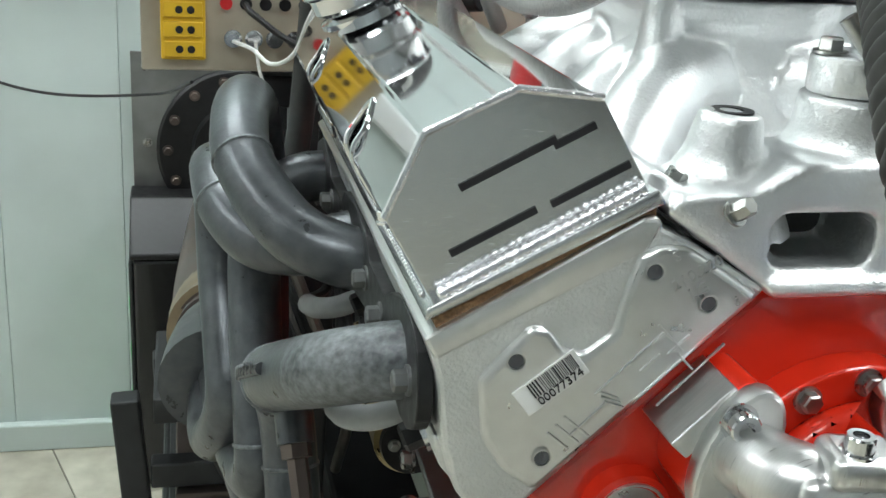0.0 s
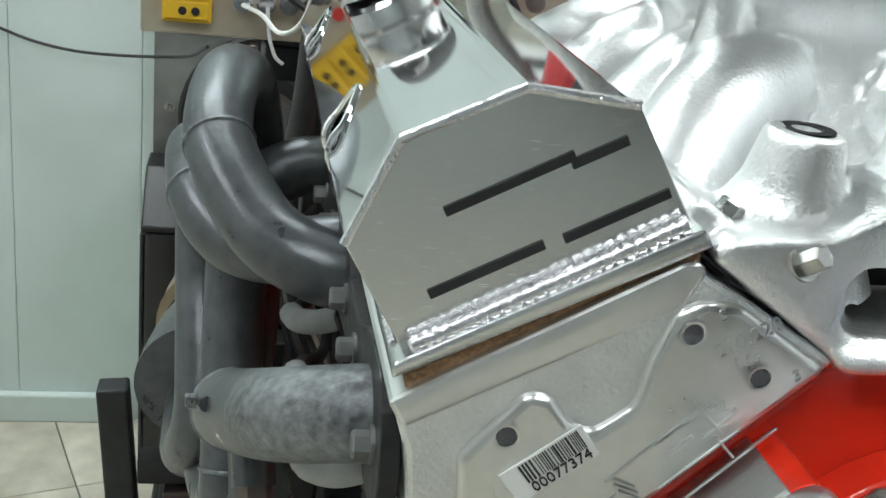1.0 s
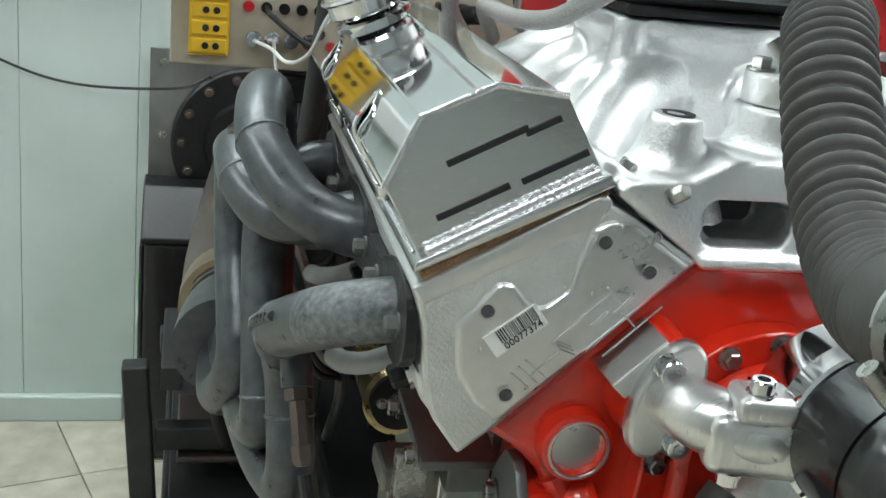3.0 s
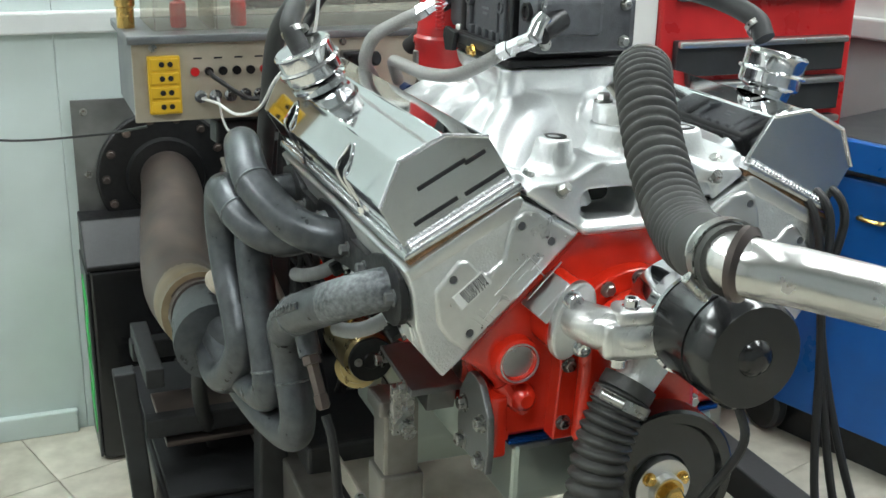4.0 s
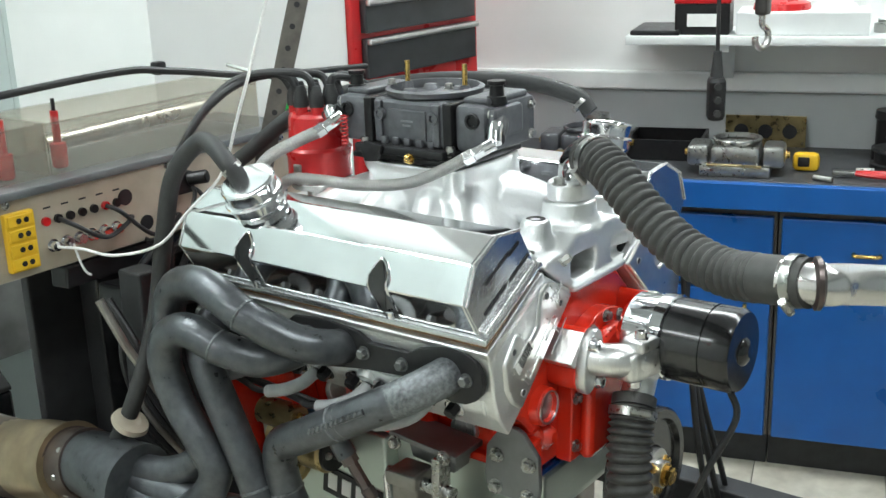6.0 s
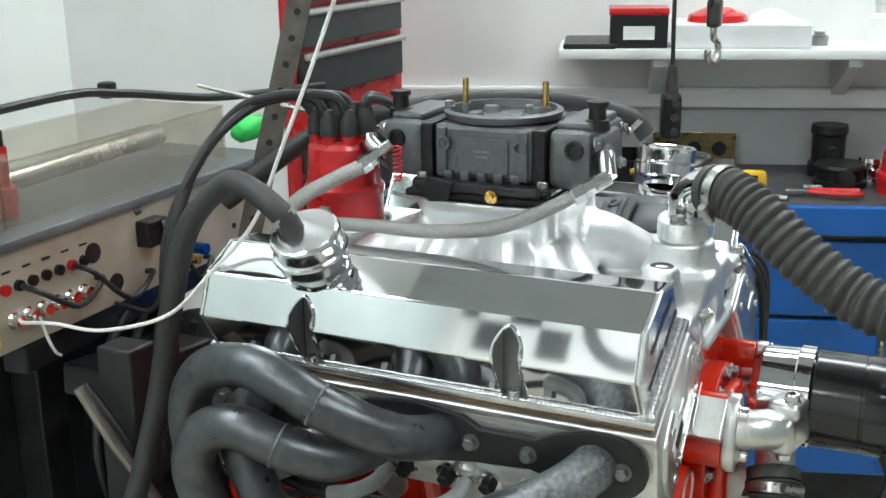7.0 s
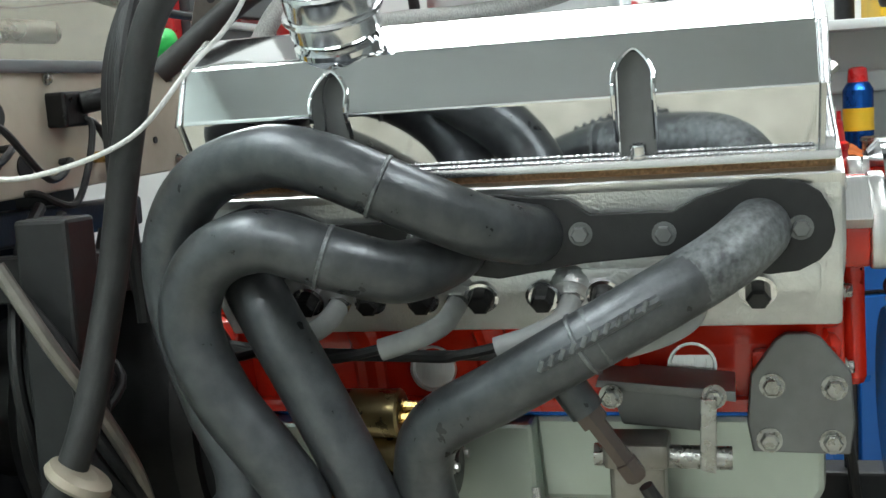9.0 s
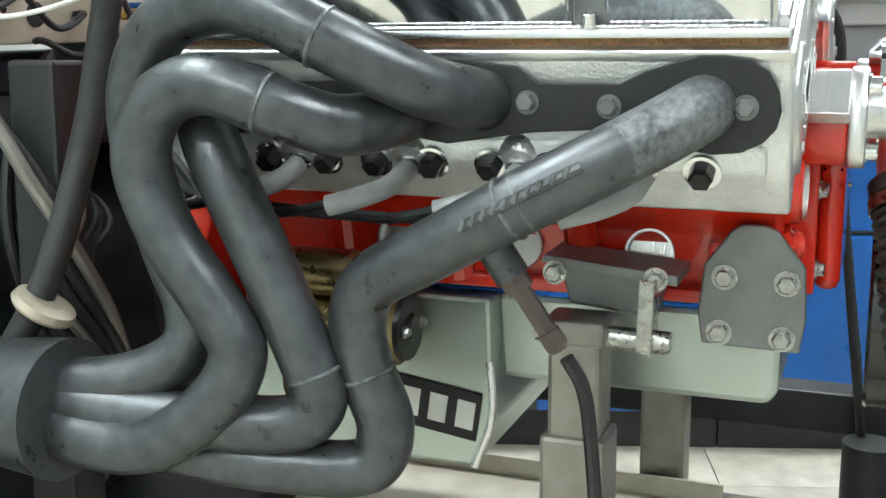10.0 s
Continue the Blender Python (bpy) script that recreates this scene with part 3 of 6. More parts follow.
def valve_cover(m, y0, capy, lettered):
    side = 1 if m else -1
    v = thing("valve_cover", (side * 0.19, y0 + 0.24, 1.085), "polished fabricated aluminium valve cover with welded end plates", "valve cover", "valve covers")
    fl = mirror if m else (lambda b: b)
    put = lambda n, b, mt, lab="", par=v, ang=28: part(n, shift(fl(b), (0, y0, 0)), mt, par, lab, True, ang)
    shell = put("shell", recess_cover(), "polish", "", v, 5)
    cutter = bmesh.new()
    for sy in (0.128, 0.352):
        slot = [(sy - 0.0135, 1.07), (sy + 0.0135, 1.07)] + [(sy + 0.0135 * math.cos(q * math.pi / 10), 1.146 + 0.0155 * math.sin(q * math.pi / 10)) for q in range(11)]
        prism(slot, -0.32, -0.2405, "x", bm=cutter)
    cme = shift(fl(cutter), (0, y0, 0))
    cut = new("tmp_cutter", mesh_of("tmp_cutter", cme, "polish", False))
    md = shell.modifiers.new("cut", "BOOLEAN")
    md.object, md.operation, md.solver = cut, "DIFFERENCE", "EXACT"
    bpy.context.view_layer.update()
    me = bpy.data.meshes.new_from_object(shell.evaluated_get(bpy.context.evaluated_depsgraph_get()))
    shell.modifiers.clear()
    for p in me.polygons:
        p.use_smooth = False
    shell.data = me
    bpy.data.objects.remove(cut)
    for sy in (0.128, 0.352):
        slot_back = [(sy - 0.0128, 1.088), (sy + 0.0128, 1.088)] + [(sy + 0.0128 * math.cos(q * math.pi / 10), 1.146 + 0.0148 * math.sin(q * math.pi / 10)) for q in range(11)]
        # thin added plate turns the back of the recess a duller grey
        put("recess_liner", prism(slot_back, -0.2425, -0.2400, "x"), "plate", "dull grey recess wall")
        put("recess_screw", capscrew((-0.2475, sy, 1.0865), (-0.25, 0, 1), 0.006, 0.009), "chrome")
        rimb = tube([(-0.2535, sy - 0.0138, 1.098), (-0.2725, sy - 0.0138, 1.131), (-0.2655, sy - 0.0125, 1.149), (-0.2595, sy, 1.1625), (-0.2655, sy + 0.0125, 1.149), (-0.2725, sy + 0.0138, 1.131), (-0.2535, sy + 0.0138, 1.098)], 0.0018, 8, 5)
        put("recess_rim", rimb, "polish")
    # end plates with a weld bead round their edge
    for ye, sg in ((0.0, -1), (0.476, 1)):
        ep = put("end_plate", prism(CP, ye, ye + 0.004 * -sg, bevel=0.0008), "endplate", "brushed welded end plate")
        if sg < 0:
            for k in (1, 2, 3):
                p, q = CP[k], CP[k + 1]
                put("edge_weld", tube([(p[0], -0.0005, p[1]), (q[0], -0.0005, q[1])], 0.0022, 8, 1, curve=False), "weld", "", ep)
            wd = Vector((0.107, 0, 0.0575)).normalized()
            for k in range(25):
                p = Vector((-0.244, -0.0035, 1.089)) + wd * (k * 0.00485)
                put("weld_ripple", lathe(p, p + wd, [(0, 0.0032), (0.0012, 0.0043), (0.0040, 0.0046), (0.0050, 0.0034)], 16), "weld", "", ep)
    put("rail", prism([(-0.251, 1.077), (-0.2505, 1.084), (-0.132, 1.1465), (-0.127, 1.139)], -0.010, 0.486, bevel=0.0015), "endplate", "brushed aluminium rail")
    put("gasket", prism([(-0.243, 1.0665), (-0.246, 1.0775), (-0.131, 1.1375), (-0.130, 1.126)], -0.0065, 0.482, bevel=0.0005), "cork", "brown cork gasket")
    sw = bmesh.new()
    for k in range(95):
        yy = 0.008 + k * 0.0049
        lathe((-0.2495, yy - 0.001, 1.085), (-0.2495, yy + 0.0045, 1.085), [(0, 0.001), (0.0012, 0.0019), (0.004, 0.002), (0.0055, 0.001)], 7, sw)
    tagged(put("side_weld", sw, "weld"), kind="stuff")
    # breather on the upper face
    n = Vector((-0.447, 0, 0.894))
    c = Vector((-0.232, capy, 1.1845))
    put("neck", cyl(c - n * 0.004, c + n * 0.018, 0.024, seg=32), "polish")
    put("neck_flange", lathe(c, c + n * 0.006, [(0, 0.035), (0.004, 0.035), (0.006, 0.027)], 36), "polish")
    return v, put, c, n


vr, putv, capc, capn = valve_cover(False, 0.0, 0.352, True)
vl, putvl, capc2, capn2 = valve_cover(True, -0.004, 0.11, False)
# hand-written name becomes plain ink bars on the front plate
epf = [o for o in vr.children if o.name.startswith("end_plate")][0]
for (x, z), ln, an in (((-0.211, 1.158), 0.055, -28), ((-0.177, 1.1725), 0.024, -28), ((-0.216, 1.122), 0.05, -28), ((-0.166, 1.147), 0.046, -28)):
    part("ink_bar", box((x, -0.0006, z), (ln, 0.0008, 0.0042), (0, an, 0), 0.0003), "ink", epf, "black marker bar")


def breather(c, n, name_group):
    b = thing("chrome_breather", c, "chrome push-in breather cap with a rolled band", "breather cap", name_group)
    c, n = Vector(c), Vector(n)
    part("shell", lathe(c + n * 0.006, c + n, [(0, 0.024), (0.004, 0.0335), (0.007, 0.0355), (0.019, 0.0355), (0.0195, 0.0385), (0.0215, 0.0395), (0.0235, 0.0385), (0.024, 0.0355), (0.0375, 0.0355), (0.041, 0.0368), (0.0435, 0.0355), (0.0445, 0.030)], 48), "chrome", b, angle=25)
    part("top", lathe(c + n * 0.0500, c + n, [(0, 0.0345), (0.0012, 0.033), (0.0016, 0.020), (0.0022, 0.006)], 40), "chrome", b, "satin domed top")
    return b


breather(capc, capn, "breather caps")
n2 = Vector((0.25, 0, 0.97)).normalized()
breather((0.236, 0.111, 1.190), n2, "breather caps")

# intake manifold
im = thing("intake_manifold", (0, 0.235, 1.09), "satin cast aluminium single-plane intake manifold", "intake manifold")
for sx in (-1, 1):
    fl = [(sx * 0.060, 1.0885), (sx * 0.138, 1.140), (sx * 0.132, 1.156), (sx * 0.052, 1.106)]
    part("head_flange", prism(fl, 0.004, 0.47, bevel=0.004), "manifold", im)
    part("gasket", prism([(sx * 0.0595, 1.0865), (sx * 0.138, 1.1385), (sx * 0.1375, 1.140), (sx * 0.059, 1.088)], -0.004, 0.474), "ink", im, "black intake gasket edge")
part("valley_floor", box((0, 0.265, 1.105), (0.15, 0.40, 0.03), bevel=0.006), "manifold", im)
# plenum
pl = bmesh.new()
rings = []
for z, hx, hy in ((1.10, 0.075, 0.115), (1.14, 0.068, 0.10), (1.18, 0.064, 0.088), (1.200, 0.066, 0.086), (1.213, 0.075, 0.09), (1.226, 0.078, 0.092)):
    ring = []
    for k in range(32):
        a = k / 32 * 2 * math.pi
        ca, sa = math.cos(a), math.sin(a)
        ring.append(pl.verts.new((hx * math.copysign(abs(ca) ** 0.45, ca), 0.24 + hy * math.copysign(abs(sa) ** 0.45, sa), z)))
    rings.append(ring)
for a, b in zip(rings, rings[1:]):
    for k in range(32):
        pl.faces.new((a[k], a[(k + 1) % 32], b[(k + 1) % 32], b[k]))
pl.faces.new(rings[0])
pl.faces.new(rings[-1])
part("plenum", pl, "manifold", im)
# runners
for sx in (-1, 1):
    for yh, yp in ((0.092, 0.172), (0.172, 0.208), (0.288, 0.275), (0.40, 0.315)):
        part("runner", tube([(sx * 0.035, yp, 1.168), (sx * 0.066, (yp * 2 + yh) / 3, 1.160), (sx * 0.092, (yp + yh * 2) / 3, 1.142), (sx * 0.112, yh, 1.122)], 0.03, 20, 7, rad=lambda t: 0.035 - 0.006 * t), "manifold", im)
    for yb in (0.02, 0.12, 0.235, 0.345, 0.455):
        part("bolt", bolt((sx * 0.112, yb, 1.142), (sx * -0.5, 0, 0.86), 0.006, 0.006), "steel", im)
    part("stud_boss", lathe((sx * 0.066, 0.165, 1.15), (sx * 0.066, 0.165, 1.24), [(0, 0.022), (0.05, 0.014), (0.076, 0.0125)], 20), "manifold", im)
# front water crossover, with recesses either side of the thermostat neck
fr = bmesh.new()
prism([(-0.062, 1.0885), (0.062, 1.0885), (0.128, 1.134), (0.12, 1.143), (0.080, 1.144), (0.050, 1.160), (-0.050, 1.160), (-0.080, 1.144), (-0.12, 1.143), (-0.128, 1.134)], -0.012, 0.055, bevel=0.003, bm=fr)
cross = part("water_crossover", fr, "manifold", im, angle=60)
cutb = bmesh.new()
for cx, cw in ((-0.034, 0.064), (0.064, 0.054)):
    box((cx, -0.0, 1.1175), (cw, 0.098, 0.031), (0, 0, 0), 0.009, cutb)
cut = new("tmp_cutter", mesh_of("tmp_cutter", cutb, "manifold", False))
md = cross.modifiers.new("cut", "BOOLEAN")
md.object, md.operation, md.solver = cut, "DIFFERENCE", "EXACT"
bpy.context.view_layer.update()
cme = bpy.data.meshes.new_from_object(cross.evaluated_get(bpy.context.evaluated_depsgraph_get()))
cross.modifiers.clear()
cross.data = cme
bpy.data.objects.remove(cut)
# added dark plate stands for the shade deep in the front opening
part("valley_baffle", box((0.012, 0.046, 1.117), (0.17, 0.004, 0.036), bevel=0.001), "carbblack", im, "dark plate standing for the shade in the front opening")
part("front_lip", prism([(-0.064, 1.0865), (0.064, 1.0865), (0.068, 1.096), (-0.068, 1.096)], -0.018, 0.0, bevel=0.003), "manifold", im)
for sx in (-1, 1):
    part("sensor_boss", lathe((sx * 0.080, 0.034, 1.115), (sx * 0.076, 0.033, 1.177), [(0, 0.046), (0.016, 0.038), (0.028, 0.029), (0.040, 0.0225), (0.060, 0.0185), (0.064, 0.0172)], 28), "manifold", im)
    part("pipe_plug", lathe((sx * 0.076, 0.033, 1.174), (sx * 0.076, 0.033, 1.19), [(0, 0.0125), (0.0055, 0.0122), (0.0055, 0.007), (0.0035, 0.006)], 24), "carbblack", im, "black threaded pipe plug")
    part("bolt", bolt((sx * 0.090, -0.0125, 1.134), (sx * -0.3, -0.75, 0.6), 0.0055, 0.011), "steel", im)
part("thermostat_boss", lathe((0.0, 0.03, 1.15), (0.0, 0.03, 1.19), [(0, 0.045), (0.02, 0.036), (0.04, 0.034)], 28), "manifold", im)

# one casting: the runners, bosses and crossover flow into each other with soft fillets
pieces = [o for o in im.children if o.name.split(".")[0] in ("head_flange", "valley_floor", "plenum", "runner", "stud_boss", "water_crossover", "front_lip", "sensor_boss", "thermostat_boss")]
whole = bmesh.new()
for o in pieces:
    whole.from_mesh(o.data)
cast_ob = part("casting", whole, "manifold", im)
md = cast_ob.modifiers.new("melt", "REMESH")
md.mode, md.voxel_size, md.use_smooth_shade = "VOXEL", 0.0026, True
md = cast_ob.modifiers.new("soften", "SMOOTH")
md.factor, md.iterations = 0.5, 5
bpy.context.view_layer.update()
cme = bpy.data.meshes.new_from_object(cast_ob.evaluated_get(bpy.context.evaluated_depsgraph_get()))
cast_ob.modifiers.clear()
cast_ob.data = cme
for o in pieces:
    bpy.data.objects.remove(o)

# thermostat housing with elbow
TH = (0.012, 0.03)
th = thing("thermostat_housing", (TH[0], TH[1], 1.19), "cast aluminium thermostat housing with a bright elbow", "thermostat housing")
part("base", prism([(TH[0] + 0.045 * math.cos(a) * (1.0), TH[1] + 0.030 * math.sin(a)) for a in [k * math.pi / 12 for k in range(24)]], 1.190, 1.212, "z", 0.003), "manifold", th)
part("elbow", tube([(TH[0], TH[1], 1.205), (TH[0], TH[1], 1.225), (TH[0] - 0.001, TH[1] - 0.006, 1.238), (TH[0] - 0.006, TH[1] - 0.022, 1.247), (TH[0] - 0.016, TH[1] - 0.042, 1.247)], 0.0205, 24, 7), "polish", th, "bright bent water neck")
for sg in (-1, 1):
    part("bolt", bolt((TH[0] + sg * 0.036, TH[1], 1.212), (0, 0, 1), 0.007, 0.007), "steel", th)

# upper ribbed hose and bright pipe
HOSE = [(0.004, 0.006, 1.246), (-0.012, -0.022, 1.245), (-0.028, -0.058, 1.226), (-0.044, -0.105, 1.192), (-0.060, -0.160, 1.163), (-0.080, -0.218, 1.153), (-0.099, -0.270, 1.160), (-0.109, -0.322, 1.167)]
uh = thing("radiator_hose", (-0.06, -0.14, 1.2), "ribbed black rubber coolant hose with steel clamps", "hose", "coolant hoses")


def ribs(count, r, lo, hi, flat0=0.05, flat1=0.84):
    def f(t):
        if t < flat0 or t > flat1:
            return r * 1.02
        ph = (t - flat0) / (flat1 - flat0) * count
        return r * (lo + (hi - lo) * (0.5 - 0.5 * math.cos(2 * math.pi * ph)) ** 0.55)
    return f


part("hose", tube(HOSE, 0.026, 28, 42, rad=ribs(27, 0.0265, 0.88, 1.06)), "hose", uh, angle=70)


def clamp(p, a, r, parent, w=0.011):
    p, a = Vector(p), Vector(a).normalized()
    c = part("clamp", lathe(p - a * w / 2, p + a, [(0, r), (0, r + 0.0016), (w, r + 0.0016), (w, r)], 32, cap=False), "steel", parent, "steel worm-drive clamp")
    d = a.orthogonal().normalized()
    sd = a.cross(d)
    part("screw", cyl(p + d * (r + 0.004) - sd * 0.012, p + d * (r + 0.004) + sd * 0.012, 0.0048, seg=12), "steel", c)
    return c


clamp((-0.1055, -0.306, 1.1655), (-0.15, -1, 0.12), 0.0275, uh)
clamp((-0.006, -0.012, 1.246), (-0.5, -0.85, -0.02), 0.0275, uh)
PD = Vector((0.86, -0.44, -0.20)).normalized()
P0 = Vector((-0.109, -0.322, 1.167))
pp = thing("coolant_pipe", P0 + PD * 0.5, "bright metal coolant pipe with a rusty bead at its end", "pipe")
part("pipe", tube([P0 + Vector((0, 0.03, 0)), P0, P0 + Vector((0.010, -0.016, -0.002)), P0 + PD * 0.06, P0 + PD * 0.2, P0 + PD * 0.9, P0 + PD * 0.97 + Vector((0, 0, -0.05)), P0 + PD + Vector((0, 0, -0.15)), P0 + PD + Vector((0, 0, FLOOR - P0.z + PD.z * -1 + 0.002))], 0.0225, 28, 8), "bright", pp)
part("bead", lathe(P0 + Vector((0.0, -0.002, 0)), P0 + Vector((0.01, -0.02, 0)), [(0, 0.0225), (0.003, 0.0285), (0.008, 0.0285), (0.012, 0.0225)], 28, cap=False), "rust", pp, "rusty rolled bead")

# electric water pump
wp = thing("water_pump", (0, -0.11, 1.03), "polished electric water pump with a black motor", "water pump")
WZ = 1.023
part("volute", lathe((0.012, -0.055, WZ), (0.012, -1, WZ), [(0, 0.040), (0.01, 0.05), (0.045, 0.052), (0.047, 0.0555), (0.062, 0.0555), (0.064, 0.05)], 48), "polish", wp)
part("motor", lathe((0.012, -0.119, WZ), (0.012, -1, WZ), [(0, 0.051), (0.002, 0.053), (0.05, 0.053), (0.0505, 0.0515), (0.053, 0.0515), (0.0535, 0.053), (0.082, 0.053), (0.088, 0.049), (0.0885, 0.018), (0.092, 0.016), (0.096, 0.009), (0.096, 0.004)], 48), "black", wp, "gloss black motor can")
for sx in (-1, 1):
    leg = [(sx * 0.086, -0.030, 1.014), (sx * 0.086, -0.060, 1.016), (sx * 0.076, -0.084, 1.016), (sx * 0.050, -0.097, 1.012), (sx * 0.02, -0.096, 1.014)]
    part("outlet_leg", tube(leg, 0.021, 20, 8, rad=lambda t: 0.019 + 0.005 * t), "machined", wp)
    part("arm", box((sx * 0.052, -0.099, 1.010), (0.062, 0.036, 0.040), (0, 0, sx * 14), 0.009, seg=3), "machined", wp)
    part("leg_flange", prism([(sx * 0.090 + 0.022 * math.cos(a) - sx * 0.3 * 0.032 * math.sin(a), 1.013 + 0.040 * math.sin(a)) for a in [k * math.pi / 12 for k in range(24)]], -0.058, -0.044, bevel=0.003), "machined", wp)
    part("leg_foot", prism([(sx * 0.090 + 0.020 * math.cos(a) - sx * 0.3 * 0.030 * math.sin(a), 1.013 + 0.038 * math.sin(a)) for a in [k * math.pi / 12 for k in range(24)]], -0.044, -0.002, bevel=0.002), "red", wp, "orange-red painted mounting pad")
    part("bolt", capscrew((sx * 0.095, -0.058, 1.037), (0, -1, 0), 0.0085, 0.010), "chrome", wp)
    part("bolt", capscrew((sx * 0.082, -0.058, 0.985), (0, -1, 0), 0.0075, 0.009), "chrome", wp)
    part("lug", box((sx * 0.050, -0.100, 1.034), (0.040, 0.034, 0.018), (0, 0, sx * 10), 0.006, seg=3), "machined", wp)
    part("bolt", capscrew((sx * 0.056, -0.104, 1.042), (0, 0, 1), 0.0075, 0.010), "chrome", wp)
    part("bolt", capscrew((sx * 0.064, -0.100, 0.990), (0, 0, -1), 0.0075, 0.010), "chrome", wp)
part("inlet", tube([(-0.01, -0.085, 0.985), (-0.03, -0.088, 0.962), (-0.048, -0.09, 0.942)], 0.021, 20, 6), "cast", wp)
part("cable_gland", cyl((0.012, -0.19, 0.985), (0.012, -0.19, 0.970), 0.006, seg=12), "rubber", wp)
solo("aluminium_shim", prism([(-0.124, 1.018), (-0.092, 1.050), (-0.082, 1.040), (-0.114, 1.009)], -0.045, -0.0035, bevel=0.001), "machined", "bright machined aluminium spacer block", "spacer")

# lower ribbed hose
lh = thing("radiator_hose", (-0.06, -0.1, 0.8), "ribbed black lower coolant hose with a steel clamp", "hose", "coolant hoses")
LH = [(-0.040, -0.088, 0.955), (-0.055, -0.093, 0.935), (-0.075, -0.10, 0.89), (-0.09, -0.112, 0.82), (-0.10, -0.13, 0.74), (-0.10, -0.17, 0.65), (-0.08, -0.26, 0.58), (-0.04, -0.40, 0.55), (0.02, -0.6, 0.54)]
part("hose", tube(LH, 0.026, 24, 40, rad=ribs(40, 0.0275, 0.87, 1.06, 0.08, 0.99)), "hose", lh, angle=70)
clamp((-0.053, -0.0925, 0.938), (-0.5, -0.1, -0.85), 0.029, lh)

# crank damper and pulley
dm = thing("crank_damper", (0, -0.09, CZ), "black crank damper with a bright hub", "crank damper")
part("ring", lathe((0, -0.068, CZ), (0, -1, CZ), [(0, 0.04), (0.0, 0.084), (0.003, 0.086), (0.03, 0.086), (0.033, 0.083), (0.033, 0.072), (0.026, 0.068), (0.026, 0.035), (0.02, 0.03)], 64), "black", dm)
part("hub", lathe((0, -0.09, CZ), (0, -1, CZ), [(0, 0.032), (0.012, 0.032), (0.013, 0.018), (0.024, 0.018), (0.024, 0.010)], 32), "machined", dm)
for k in range(3):
    a = k * 2 * math.pi / 3 + 0.4
    part("bolt", bolt((0.023 * math.cos(a), -0.102, CZ + 0.023 * math.sin(a)), (0, -1, 0), 0.0055, 0.006), "brass", dm)
part("crank_bolt", bolt((0, -0.114, CZ), (0, -1, 0), 0.012, 0.010), "brass", dm, "yellow zinc crank bolt")

# carburettor
cb = thing("carburetor", (0, 0.24, 1.24), "dark grey four-barrel racing carburetor with black metering blocks", "carburetor")
part("spacer", box((0, 0.24, 1.2415), (0.15, 0.18, 0.008), bevel=0.002), "carbblack", cb)
part("base_plate", box((0, 0.24, 1.252), (0.145, 0.165, 0.014), bevel=0.004), "carbblack", cb)
part("main_body", box((0, 0.24, 1.289), (0.125, 0.118, 0.062), bevel=0.006), "carb", cb)
for sx in (-1, 1):
    for yy in (0.192, 0.288):
        part("body_rib", box((sx * 0.064, yy, 1.289), (0.006, 0.012, 0.056), bevel=0.002), "carb", cb)
    for yy in (0.195, 0.285):
        part("port_boss", lathe((sx * 0.063, yy, 1.299), (sx * 0.070, yy, 1.299), [(0, 0.009), (0.006, 0.008), (0.006, 0.005), (0.002, 0.004)], 16), "carb", cb)
    part("data_plate", box((sx * 0.0635, 0.24, 1.287), (0.003, 0.062, 0.04), bevel=0.001), "carb", cb)
    for k in range(2):
        part("stamp_bar", box((sx * 0.0655, 0.24, 1.292 - k * 0.006), (0.0008, 0.02 - k * 0.006, 0.0026)), "panelgrey", cb)
    for k in range(5):
        part("foot_rib", box((sx * 0.064, 0.20 + k * 0.02, 1.263), (0.008, 0.011, 0.012), bevel=0.002), "carb", cb)
top = bmesh.new()
lathe((0, 0.24, 1.318), (0, 0.24, 2), [(0, 0.058), (0.004, 0.066), (0.011, 0.068), (0.013, 0.0645), (0.013, 0.061), (0.005, 0.059), (-0.012, 0.056)], 48, top, cap=False)
part("air_ring", top, "carb", cb, "round air cleaner rim")
part("throat_floor", cyl((0, 0.24, 1.312), (0, 0.24, 1.317), 0.06, seg=32), "carbblack", cb)
for sx in (-1, 1):
    for yy in (0.215, 0.265):
        part("booster", lathe((sx * 0.024, yy, 1.316), (sx * 0.024, yy, 1.33), [(0, 0.018), (0.004, 0.017), (0.005, 0.012), (0.012, 0.008), (0.012, 0.004)], 18), "carb", cb)
for yy in (0.190, 0.287):
    part("stud", cyl((0.0, yy, 1.325), (0.0, yy, 1.362), 0.0036, seg=12), "brass", cb, "brass air cleaner stud")
    part("stud_tower", lathe((0, yy, 1.31), (0, yy, 1.335), [(0, 0.010), (0.02, 0.007), (0.024, 0.006)], 14), "carb", cb)
    part("vent_screw", bolt((-0.02, yy + 0.012, 1.331), (0, 0, 1), 0.005, 0.006), "steel", cb)
